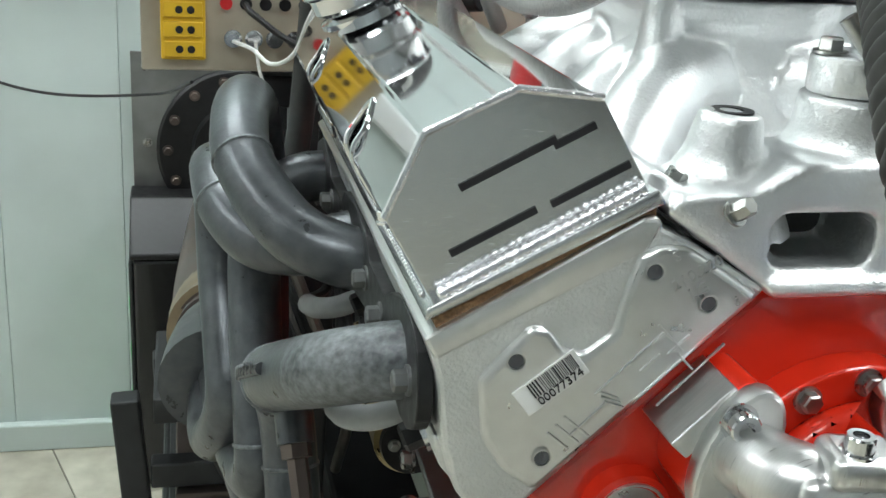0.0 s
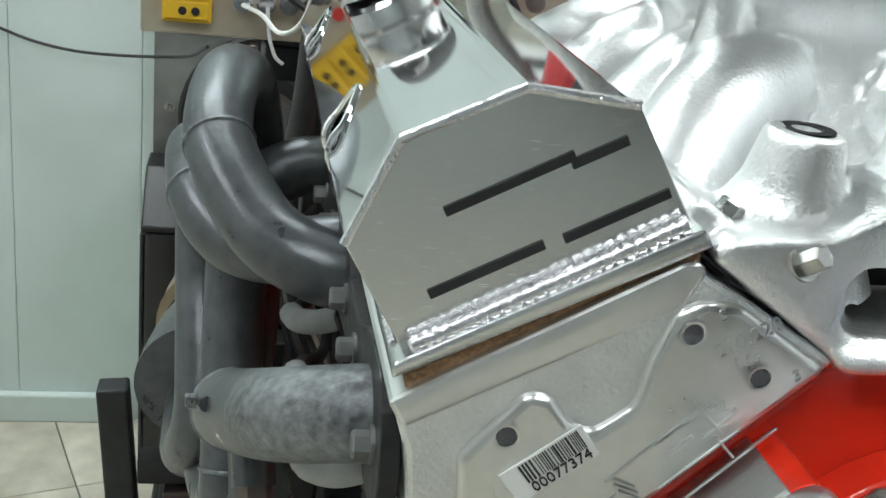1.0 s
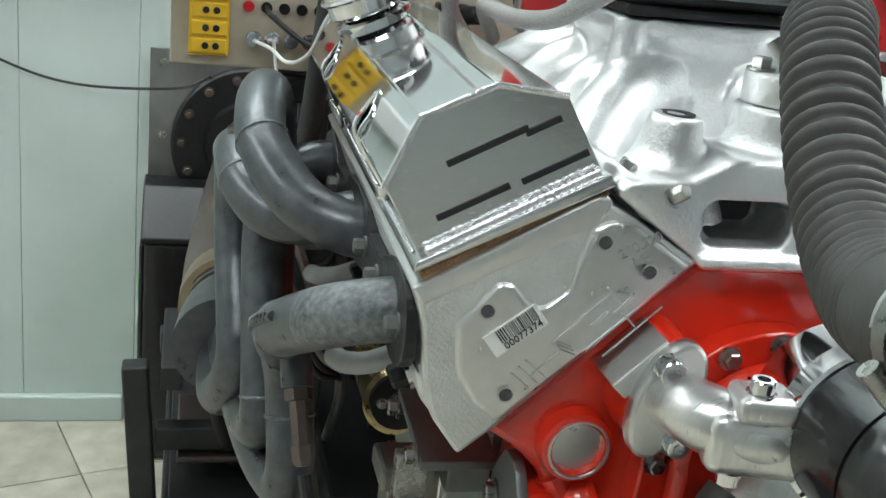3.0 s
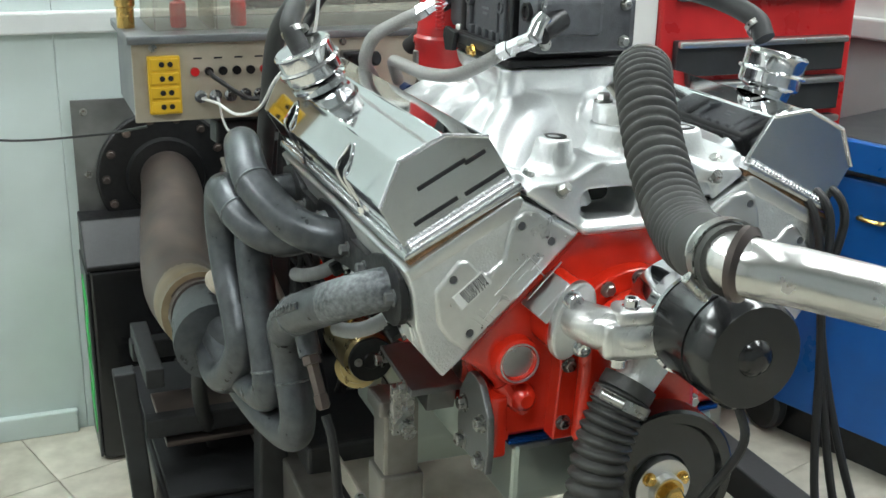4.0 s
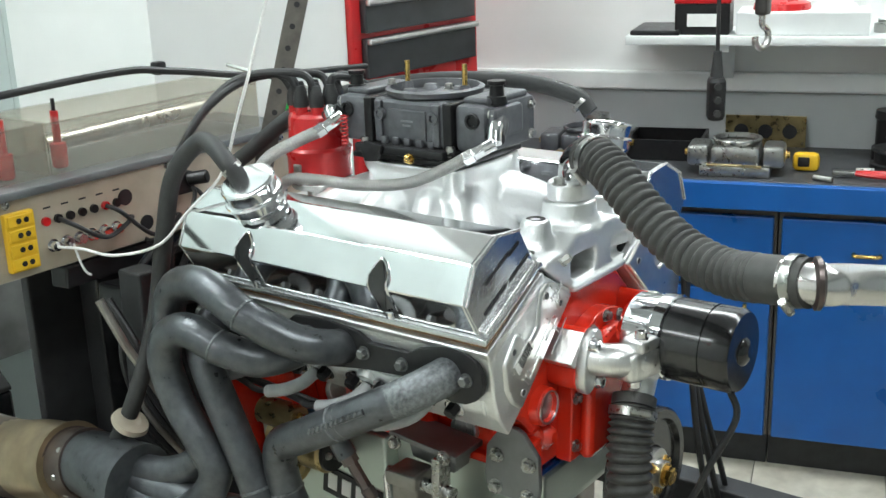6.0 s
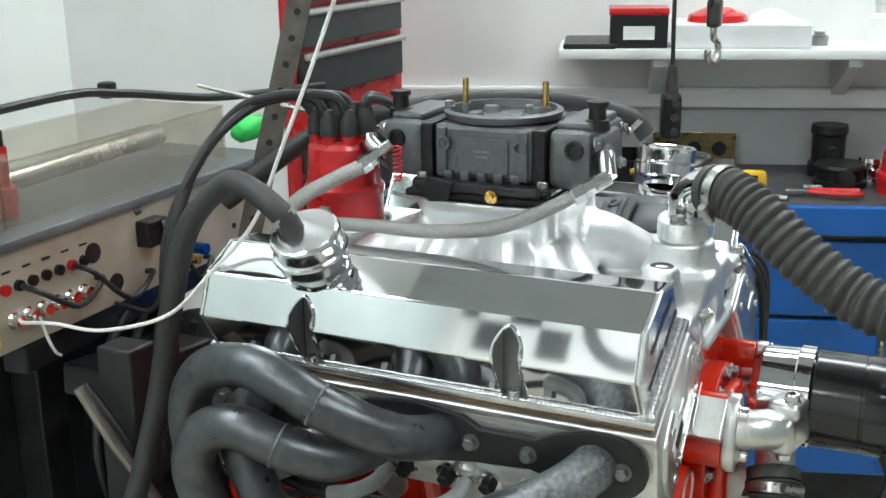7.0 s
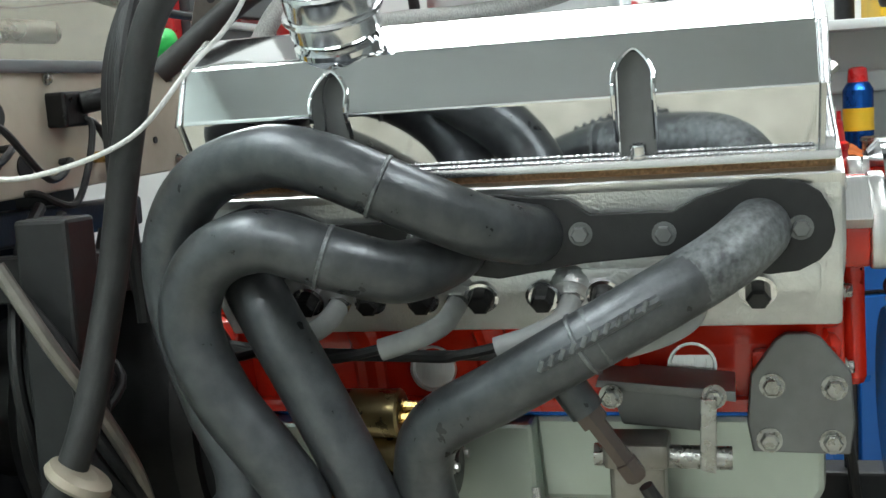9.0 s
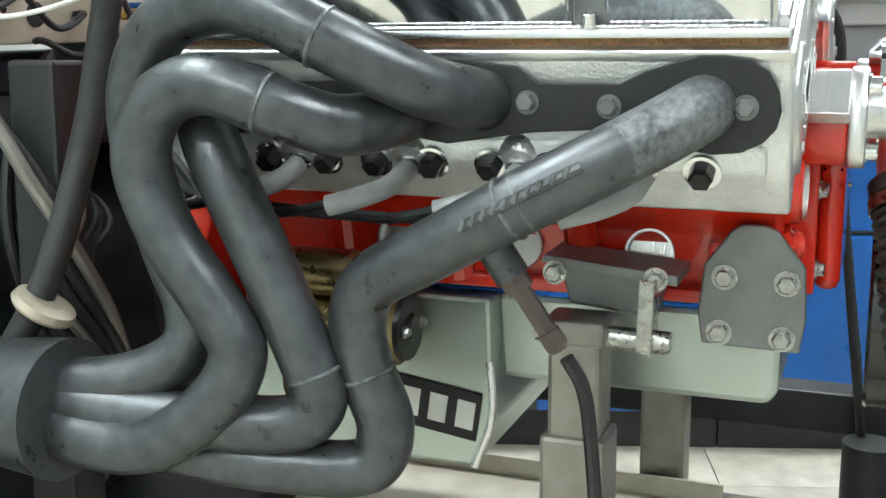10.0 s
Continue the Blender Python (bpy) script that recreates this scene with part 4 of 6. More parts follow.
for sy in (-1, 1):
    y0 = 0.24 + sy * 0.0665
    part("metering_block", box((0, y0, 1.287), (0.132, 0.014, 0.066), bevel=0.002), "carbblack", cb)
    y1 = 0.24 + sy * 0.099
    bowl = part("float_bowl", box((0, y1, 1.288), (0.124, 0.05, 0.064), bevel=0.010), "carb", cb)
    part("bowl_top", box((0, y1, 1.322), (0.095, 0.04, 0.010), bevel=0.004), "carb", bowl)
    part("sight_plug", lathe((-0.060, y1 + sy * 0.006, 1.300), (-0.068, y1 + sy * 0.006, 1.300), [(0, 0.011), (0.006, 0.010), (0.006, 0.007), (0.003, 0.006)], 20), "carbblack", bowl)
    part("bowl_end", box((-0.02, 0.24 + sy * 0.127, 1.296), (0.07, 0.014, 0.04), bevel=0.006), "carb", bowl)
    part("needle_tower", lathe((-0.025, 0.24 + sy * 0.118, 1.318), (-0.025, 0.24 + sy * 0.118, 1.35), [(0, 0.014), (0.010, 0.013), (0.011, 0.010), (0.024, 0.009), (0.025, 0.012), (0.030, 0.012)], 16), "carbblack", bowl, "black needle adjuster")
    part("inlet_boss", tube([(-0.035, 0.24 + sy * 0.127, 1.295), (-0.055, 0.24 + sy * 0.137, 1.288), (-0.066, 0.24 + sy * 0.142, 1.282)], 0.013, 14, 5), "carbblack", bowl)
    for zz in (1.268, 1.308):
        part("bowl_screw", bolt((0.045, 0.24 + sy * 0.124, zz), (0, sy, 0), 0.005, 0.005), "steel", bowl)
        part("bowl_screw", bolt((-0.050, 0.24 + sy * 0.124, zz), (0, sy, 0), 0.005, 0.005), "steel", bowl)
part("throttle_bar", box((-0.082, 0.24, 1.255), (0.012, 0.15, 0.012), bevel=0.003), "carbblack", cb)
part("throttle_lever", prism([(0.262, 1.262), (0.292, 1.266), (0.30, 1.255), (0.292, 1.238), (0.27, 1.240)], -0.094, -0.088, "x", 0.001), "carbblack", cb, "black throttle lever")
part("brass_screw", bolt((-0.088, 0.219, 1.248), (-1, 0, 0), 0.0055, 0.006), "brass", cb, "brass vacuum port cap")
for yy in (0.168, 0.312):
    part("mount_stud", bolt((-0.066, yy, 1.252), (0, 0, 1), 0.0065, 0.011), "steel", cb)
sp = [(-0.085 + 0.0045 * math.cos(k * 0.9), 0.333 + 0.0045 * math.sin(k * 0.9), 1.255 + k * 0.0007) for k in range(60)]
part("return_spring", tube(sp, 0.0012, 6, 1, curve=False), "redplastic", cb, "red coil return spring")

for o in cb.children_recursive:
    shift_mesh(o.data, (0, 0, -0.010))

# distributor
DX, DY = -0.03, 0.435
ds = thing("distributor", (DX, DY, 1.12), "red distributor with a red cap and black plug leads", "distributor")
part("housing", lathe((DX, DY, 1.12), (DX, DY, 2), [(0, 0.02), (0.04, 0.022), (0.045, 0.043), (0.058, 0.0445), (0.062, 0.0445)], 36), "machined", ds, "bright billet housing")
part("cap", lathe((DX, DY, 1.182), (DX, DY, 2), [(0, 0.047), (0.028, 0.0465), (0.032, 0.0485), (0.04, 0.0485), (0.044, 0.0445), (0.088, 0.041), (0.094, 0.038), (0.097, 0.030)], 40), "redplastic", ds)
for k in range(9):
    a = k * 2 * math.pi / 8
    r = 0.031 if k < 8 else 0.0
    tx, ty = DX + r * math.cos(a), DY + r * math.sin(a)
    t = part("tower", lathe((tx, ty, 1.275), (tx, ty, 2), [(0, 0.009), (0.016, 0.0085)], 14), "redplastic", ds)
    part("lead_boot", lathe((tx, ty, 1.286), (tx, ty, 2), [(0, 0.0105), (0.014, 0.0105), (0.024, 0.0075), (0.03, 0.006)], 14), "rubber", t, "black rubber lead boot")
for sg in (-1, 1):
    part("hold_clip", box((DX + sg * 0.047, DY, 1.19), (0.006, 0.014, 0.03), bevel=0.002), "steel", ds)
part("band", lathe((DX, DY, 1.1735), (DX, DY, 2), [(0, 0.0475), (0.008, 0.048)], 36), "chrome", ds)

# ---- exhaust headers ----
eh = thing("exhaust_header", (-0.3, 0.3, 0.7), "grey coated four-into-one exhaust header with worn bends", "exhaust header")
FX = -0.243
fp = [(-0.005, 1.028), (-0.003, 1.042), (0.004, 1.055), (0.016, 1.063), (0.032, 1.066), (0.050, 1.066), (0.088, 1.055), (0.105, 1.046), (0.165, 1.046), (0.182, 1.058), (0.235, 1.064), (0.29, 1.058), (0.305, 1.046), (0.372, 1.046), (0.39, 1.056), (0.43, 1.066), (0.468, 1.052), (0.478, 1.030), (0.462, 1.008), (0.43, 1.0), (0.39, 1.008), (0.36, 1.014), (0.30, 1.010), (0.235, 1.0), (0.17, 1.010), (0.11, 1.014), (0.075, 1.004), (0.04, 0.998), (0.020, 1.000), (0.006, 1.007), (-0.002, 1.016)]
part("flange", prism(fp, FX - 0.009, FX, "x", 0.001), "blackmetal", eh, "black steel header flange")
T1 = [(-0.235, 0.046, 1.031), (-0.262, 0.050, 1.028), (-0.292, 0.080, 1.010), (-0.312, 0.159, 0.968), (-0.308, 0.230, 0.928), (-0.300, 0.278, 0.900), (-0.293, 0.293, 0.866), (-0.290, 0.289, 0.830), (-0.288, 0.274, 0.785), (-0.292, 0.288, 0.752), (-0.308, 0.345, 0.750), (-0.322, 0.43, 0.757), (-0.336, 0.52, 0.778), (-0.340, 0.58, 0.79)]
T2 = [(-0.235, 0.205, 1.031), (-0.268, 0.212, 1.036), (-0.300, 0.240, 1.048), (-0.326, 0.295, 1.078), (-0.328, 0.340, 1.098), (-0.322, 0.385, 1.105), (-0.312, 0.440, 1.088), (-0.304, 0.472, 1.045), (-0.300, 0.475, 0.99), (-0.300, 0.455, 0.92), (-0.302, 0.434, 0.868), (-0.310, 0.440, 0.832), (-0.325, 0.49, 0.808), (-0.338, 0.58, 0.80)]
T3 = [(-0.235, 0.262, 1.031), (-0.275, 0.268, 1.022), (-0.315, 0.295, 1.018), (-0.338, 0.335, 1.033), (-0.344, 0.385, 1.048), (-0.342, 0.428, 1.032), (-0.340, 0.446, 0.99), (-0.338, 0.428, 0.935), (-0.335, 0.394, 0.885), (-0.334, 0.374, 0.848), (-0.340, 0.390, 0.810), (-0.348, 0.44, 0.772), (-0.350, 0.50, 0.765), (-0.345, 0.58, 0.782)]
T4 = [(-0.235, 0.425, 1.031), (-0.268, 0.425, 1.030), (-0.298, 0.415, 1.015), (-0.312, 0.395, 0.985), (-0.314, 0.361, 0.918), (-0.312, 0.331, 0.850), (-0.312, 0.318, 0.812), (-0.316, 0.335, 0.79), (-0.326, 0.39, 0.786), (-0.334, 0.47, 0.785), (-0.340, 0.56, 0.79)]
for pts, wi in ((T1, (0.245, 0.55)), (T2, (0.24,)), (T3, (0.24,)), (T4, (0.55,))):
    p = part("primary_tube", tube(pts, 0.0225, 24, 10), "header", eh)
    q = spline(pts, 10)
    for w in wi:
        k = int(w * (len(q) - 1))
        part("weld_ring", lathe(q[k] - (q[k + 1] - q[k]).normalized() * 0.002, q[k + 1], [(0, 0.0222), (0.001, 0.0238), (0.003, 0.0238), (0.004, 0.0222)], 24, cap=False), "headerworn", p, "rough weld ring")
part("worn_patch", tube(T1[0:4], 0.0227, 24, 10), "headerworn", eh, "pitted pale heat-worn coating")
# stamped maker's plate as plain bars
q = spline(T1, 20)
plate_pts = q[50:74]
plq = part("name_plate", tube([v + Vector((-0.0212, -0.004, 0.006)) for v in plate_pts[::4]], 0.0042, 8, 3), "header", eh)
for k in range(10):
    v = plate_pts[2 + 2 * k] + Vector((-0.0250, -0.004, 0.0075))
    part("stamp_bar", box(v, (0.002, 0.0034, 0.0085), (18, 0, 0), 0.0006), "headerworn", plq)
CO = [(-0.343, 0.53, 0.786), (-0.342, 0.57, 0.786), (-0.338, 0.62, 0.784), (-0.333, 0.66, 0.778)]
part("collector", tube(CO, 0.05, 28, 8, rad=lambda t: 0.058 - 0.010 * t), "header", eh)
for by, bz in ((0.018, 1.031), (0.172, 1.032), (0.112, 1.030), (0.296, 1.032), (0.36, 1.030), (0.464, 1.031)):
    part("flange_bolt", bolt((FX - 0.009, by, bz), (-1, 0, 0), 0.0065, 0.008), "plate", eh)

# oxygen sensor in the front tube
ox = thing("oxygen_sensor", (-0.30, 0.15, 0.93), "steel oxygen sensor with a black lead", "oxygen sensor")
part("bung", cyl((-0.300, 0.185, 0.938), (-0.298, 0.168, 0.912), 0.013, seg=16), "header", ox)
part("body", lathe((-0.298, 0.168, 0.912), (-0.292, 0.132, 0.856), [(0, 0.011), (0.010, 0.011), (0.0105, 0.0075), (0.045, 0.0075), (0.046, 0.009), (0.058, 0.009), (0.062, 0.006)], 6), "rust", ox)
part("lead", tube([(-0.292, 0.130, 0.855), (-0.288, 0.118, 0.83), (-0.285, 0.112, 0.78), (-0.282, 0.105, 0.68), (-0.275, 0.095, 0.55), (-0.26, 0.08, 0.40)], 0.0055, 10, 8), "cable", ox, "black corrugated lead")

# spark plugs with grey boots
for k, yy in enumerate((0.090, 0.184, 0.273, 0.370)):
    s = thing("spark_plug", (-0.232, yy, 0.985), "spark plug with a grey rubber boot and lead", "spark plug", "spark plugs")
    part("hex", lathe((-0.226, yy, 0.986), (-0.24, yy, 0.974), [(0, 0.0105), (0.01, 0.0105), (0.011, 0.007), (0.018, 0.007)], 6), "chrome", s)
    bd = [(-0.236, yy, 0.978), (-0.256, yy + 0.006, 0.968), (-0.270, yy + 0.024, 0.960), (-0.274, yy + 0.052, 0.952)]
    part("boot", tube(bd, 0.0085, 14, 6), "greycable", s, "pale grey boot")
    part("lead", tube([(-0.274, yy + 0.050, 0.953), (-0.268, yy + 0.08, 0.946), (-0.25, yy + 0.12, 0.940), (-0.232, 0.47, 0.948), (-0.22, 0.52, 1.0)], 0.0042, 8, 8), "cable", s, "black plug lead")
for yy in (0.048, 0.118, 0.159, 0.205, 0.253, 0.300, 0.343, 0.395):
    hb = thing("head_bolt", (-0.2375, yy, 0.983), "black hexagon cylinder head bolt with a bright washer", "bolt", "head bolts")
    part("washer", lathe((-0.234, yy, 0.9845), (-0.242, yy, 0.981), [(0, 0.0135), (0.004, 0.0135), (0.0045, 0.011)], 20), "chrome", hb)
    part("head", lathe((-0.2375, yy, 0.983), (-0.2455, yy, 0.9795), [(0, 0.009), (0.010, 0.009), (0.012, 0.007)], 6), "carbblack", hb)

# mounts and posts
MX = -0.185
mt = thing("engine_mount", (MX, 0.12, 0.86), "plated steel side mount with a through bolt", "engine mount")
part("top_plate", prism([(0.066, 0.902), (0.17, 0.912), (0.172, 0.906), (0.066, 0.894)], MX - 0.03, MX + 0.03, "x", 0.001), "plate", mt)
part("web", prism([(0.080, 0.896), (0.165, 0.905), (0.155, 0.868), (0.088, 0.862)], MX - 0.004, MX + 0.03, "x", 0.002), "plate", mt)
for yy in (0.082, 0.160):
    part("bolt", bolt((MX - 0.031, yy, 0.899), (-1, 0, 0), 0.007, 0.007), "steel", mt)
part("side_plate", prism([(0.080, 0.90), (0.092, 0.90), (0.094, 0.845), (0.082, 0.842)], MX - 0.045, MX - 0.02, "x", 0.001), "steel", mt)
part("through_bolt", cyl((MX - 0.03, 0.07, 0.850), (MX - 0.03, 0.175, 0.852), 0.009, seg=16), "steel", mt)
po = thing("stand_post", (MX - 0.02, 0.145, FLOOR), "bare steel square stand post with a sliding sleeve", "post")
part("post", box((MX - 0.02, 0.142, 0.66), (0.042, 0.042, 0.40), bevel=0.004), "postmetal", po)
part("sleeve", box((MX - 0.02, 0.142, 0.43), (0.052, 0.052, 0.68), bevel=0.004), "postmetal", po)
part("cap", box((MX - 0.025, 0.142, 0.855), (0.046, 0.05, 0.02), bevel=0.004), "postmetal", po)
part("pin", cyl((MX - 0.052, 0.168, 0.71), (MX - 0.052, 0.182, 0.71), 0.007, seg=12), "steel", po)
po2 = thing("stand_post", (0.16, 0.142, FLOOR), "bare steel square stand post beside the pan", "post")
part("post", box((0.205, 0.142, 0.47), (0.05, 0.05, 0.77), bevel=0.004), "postmetal", po2)
fr = thing("engine_stand", (0, 0.3, FLOOR), "dark steel engine test stand frame on the floor", "frame")
for x in (-0.205, 0.205):
    part("rail", box((x, 0.35, 0.50), (0.06, 1.5, 0.09), bevel=0.004), "postmetal", fr)
for y in (-0.32, 0.10, 0.98):
    part("cross_rail", box((0, y, 0.50), (0.36, 0.07, 0.085), bevel=0.004), "frame", fr)
for x in (-0.205, 0.205):
    for y in (-0.33, 0.98):
        part("leg", box((x, y, (FLOOR + 0.455) / 2), (0.06, 0.06, 0.455 - FLOOR), bevel=0.004), "frame", fr)
part("pedestal_post", cyl((0.25, -0.08, FLOOR), (0.25, -0.08, 0.62), 0.03, seg=24), "frame", fr)

# absorber stand on the left, black cabinet, galvanised sheet and exhaust
tr = thing("side_frame", (-0.36, 0.85, FLOOR), "dark angle-iron side frame with a tray", "frame")
part("upright", box((-0.43, 0.80, 0.36), (0.035, 0.035, 0.56), (0, -4, 0), 0.003), "frame", tr)
part("top_bar", box((-0.25, 0.98, 0.60), (0.34, 0.035, 0.035), (0, 0, 3), 0.003), "frame", tr)
part("side_bar", box((-0.40, 0.90, 0.62), (0.03, 0.22, 0.035), (0, 0, 0), 0.003), "frame", tr)
part("tray", box((-0.25, 0.88, 0.50), (0.28, 0.2, 0.01), bevel=0.002), "rust", tr, "rusty tray")
part("front_bar", box((-0.25, 0.80, 0.53), (0.34, 0.03, 0.035), bevel=0.003), "frame", tr)
part("upright", box((-0.10, 0.80, 0.30), (0.035, 0.035, 0.44), bevel=0.003), "frame", tr)
bc = thing("control_cabinet", (-0.3, 1.43, FLOOR), "black steel cabinet with vent slots and a green marked side", "cabinet")
part("body", box((-0.26, 1.40, 0.42), (0.40, 0.18, 0.43), bevel=0.006), "black", bc)
part("top_hood", prism([(1.31, 0.645), (1.40, 0.72), (1.475, 0.72), (1.475, 0.636), (1.31, 0.636)], -0.465, -0.06, "x", 0.003), "blackmetal", bc, "bent dark sheet metal hood")
for k in range(9):
    part("vent_slot", box((-0.22, 1.308, 0.56 - k * 0.018), (0.16, 0.006, 0.008), (20, 0, 0), 0.001), "frame", bc)
part("side_panel", box((-0.464, 1.40, 0.42), (0.006, 0.17, 0.42), bevel=0.001), "drawer", bc)
for k in range(4):
    part("side_mark", box((-0.468, 1.39, 0.55 - k * 0.085), (0.002, 0.10, 0.05), (25, 0, 0), 0.0004), "green", bc, "green printed stroke")
gs = thing("wall_plate", (-0.2, 1.57, 0.64), "stained galvanised sheet on the wall round the exhaust outlet", "sheet metal")
part("sheet", box((-0.13, 1.470, 0.80), (0.66, 0.006, 0.32), bevel=0.001), "sheet", gs)
for x, z in ((-0.435, 0.935), (-0.435, 0.80), (-0.435, 0.67), (0.17, 0.935), (0.17, 0.67)):
    part("screw", bolt((x, 1.467, z), (0, -1, 0), 0.006, 0.005), "steel", gs)
part("top_rail", box((0.33, 0.15, 0.63), (0.05, 1.0, 0.05), bevel=0.004), "frame", fr)
for y in (-0.3, 0.6):
    part("leg", box((0.33, y, (FLOOR + 0.605) / 2), (0.05, 0.05, 0.605 - FLOOR), bevel=0.004), "frame", fr)
    part("link", box((0.27, y, 0.52), (0.10, 0.04, 0.04), bevel=0.003), "frame", fr)
dt = thing("drip_tray", (0, 0.3, 0.545), "dirty white drip tray under the oil pan", "tray")
part("bottom", box((0.0, 0.33, 0.552), (0.34, 0.52, 0.012), bevel=0.003), "tile", dt)
for sx in (-1, 1):
    part("side", box((sx * 0.168, 0.33, 0.566), (0.006, 0.52, 0.03), bevel=0.001), "tile", dt)
# added solid block darkens the floor area and the frame's black inside
db = thing("absorber_base", (-0.1, 0.93, FLOOR), "solid dark block added for the black inside of the base frame", "base")
part("body", box((-0.10, 0.96, (FLOOR + 0.44) / 2), (0.62, 0.56, 0.44 - FLOOR), bevel=0.006), "blackmetal", db)
part("top", box((-0.10, 0.96, 0.446), (0.60, 0.54, 0.010), bevel=0.002), "frame", db)
# absorber and dark stand behind the engine
ab = thing("dyno_absorber", (0, 0.66, 0.3), "dark steel dynamometer absorber behind the engine", "dynamometer")
part("drum", lathe((0, 0.54, 0.84), (0, 1, 0.84), [(0, 0.10), (0.01, 0.16), (0.03, 0.165), (0.19, 0.165), (0.21, 0.15), (0.22, 0.09), (0.30, 0.09)], 40), "blackmetal", ab)
part("bell", lathe((0, 0.517, 0.84), (0, 1, 0.84), [(0, 0.17), (0.02, 0.16), (0.06, 0.13)], 36), "frame", ab)
part("base", box((0, 0.70, 0.50), (0.42, 0.34, 0.18), bevel=0.006), "frame", ab)
part("post", box((-0.245, 0.62, 0.63), (0.045, 0.05, 0.86), (0, 2, 0), 0.004), "frame", ab)
# dark plate added to fill the dark space under the instrument box
part("back_plate", box((-0.02, 0.915, 0.66), (0.44, 0.02, 0.80), bevel=0.004), "frame", ab)
part("bracket", box((-0.16, 0.66, 1.0), (0.18, 0.09, 0.04), (0, 6, 0), 0.006), "blackmetal", ab)
part("cross_arm", box((-0.05, 0.76, 1.035), (0.5, 0.035, 0.035), (0, 3, 8), 0.004), "blackmetal", ab)
for k in range(6):
    solo("wiring_loom", tube([(-0.30 + 0.03 * k, 0.63 + 0.02 * k, 1.03 - 0.012 * k), (-0.285 + 0.02 * k, 0.60, 0.96 - 0.01 * k), (-0.265, 0.575 + 0.01 * k, 0.90 - 0.012 * k), (-0.235, 0.56, 0.82 - 0.015 * k), (-0.20, 0.58, 0.72), (-0.20, 0.66, 0.6)], 0.0065 - 0.0004 * k, 10, 8), "postmetal" if k % 3 == 0 else "cable", "taped wiring loom beside the absorber", "cable", "wiring looms")
solo("pipe_flange", lathe((-0.318, 0.563, 0.868), (-0.324, 0.58, 0.84), [(0, 0.014), (0.002, 0.026), (0.008, 0.028), (0.011, 0.026), (0.013, 0.014)], 28), "panel", "pale round hose flange beside the header", "flange")
FC = Vector((-0.275, 1.466, 0.79))
ef = thing("exhaust_flange", FC, "black bolted round flange of the wall exhaust outlet", "flange")
part("disc", lathe(FC, FC + Vector((0, -1, 0)), [(0, 0.145), (0.012, 0.145), (0.016, 0.14), (0.016, 0.085), (0.03, 0.08)], 48), "blackmetal", ef)
for k in range(14):
    a = k * 2 * math.pi / 14
    part("bolt", bolt(FC + Vector((0.125 * math.cos(a), -0.016, 0.125 * math.sin(a))), (0, -1, 0), 0.007, 0.007), "rust", ef)
ep = thing("exhaust_pipe", (-0.3, 1.1, 0.75), "heat-tinted bent exhaust pipe with a straw-coloured end", "exhaust pipe")
EP = [(-0.275, 1.45, 0.79), (-0.276, 1.39, 0.79), (-0.285, 1.30, 0.775), (-0.305, 1.17, 0.735), (-0.322, 1.02, 0.708), (-0.328, 0.88, 0.722), (-0.330, 0.77, 0.748), (-0.331, 0.70, 0.765)]
part("pipe", tube(EP, 0.058, 32, 10, rad=lambda t: 0.056 + 0.009 * math.sin(t * math.pi)), "rust", ep)
part("tinted_end", tube(EP[-3:], 0.0615, 32, 8, rad=lambda t: 0.0628 + 0.0012 * math.sin(t * 90)), "rustgold", ep, "straw-tinted corrugated end")
part("clamp_ring", tube([(-0.331, 0.705, 0.763), (-0.333, 0.655, 0.778)], 0.053, 32, 1, curve=False), "rust", ep, "riveted dark clamp ring")
for k in range(8):
    a = k * math.pi / 4
    part("rivet", lathe((-0.332 + 0.053 * math.cos(a), 0.675, 0.772 + 0.053 * math.sin(a)), (-0.332 + 0.06 * math.cos(a), 0.675, 0.772 + 0.06 * math.sin(a)), [(0, 0.005), (0.002, 0.004)], 8), "steel", ep)

# starter
st = thing("starter_motor", (-0.17, 0.40, 0.80), "gold plated starter motor with a small solenoid", "starter motor")
part("can", lathe((-0.185, 0.30, 0.835), (-0.185, 1, 0.835), [(0, 0.025), (0.0, 0.03), (0.004, 0.034), (0.10, 0.034), (0.104, 0.03)], 32), "gold", st)
part("end_cap", lathe((-0.185, 0.301, 0.835), (-0.185, -1, 0.835), [(0, 0.030), (0.006, 0.029), (0.007, 0.012), (0.01, 0.01)], 28), "carbblack", st)
part("solenoid", cyl((-0.215, 0.33, 0.885), (-0.215, 0.40, 0.885), 0.02, seg=24, chamfer=0.002), "gold", st)
for k in range(3):
    part("terminal", bolt((-0.217 + 0.01 * (k - 1), 0.329, 0.885 + 0.007 * (k % 2)), (0, -1, 0), 0.004, 0.012), "brass", st)
for k in range(2):
    part("cap_screw", bolt((-0.185 + (0.018 if k else -0.018), 0.294, 0.835), (0, -1, 0), 0.004, 0.004), "steel", st)
solo("oil_filter_cap", lathe((-0.172, 0.40, 0.778), (-0.185, 0.376, 0.778), [(0, 0.03), (0.006, 0.03), (0.007, 0.022), (0.009, 0.02), (0.009, 0.012), (0.004, 0.01)], 32), "gold", "round gold plated cap with a recessed centre", "cap")

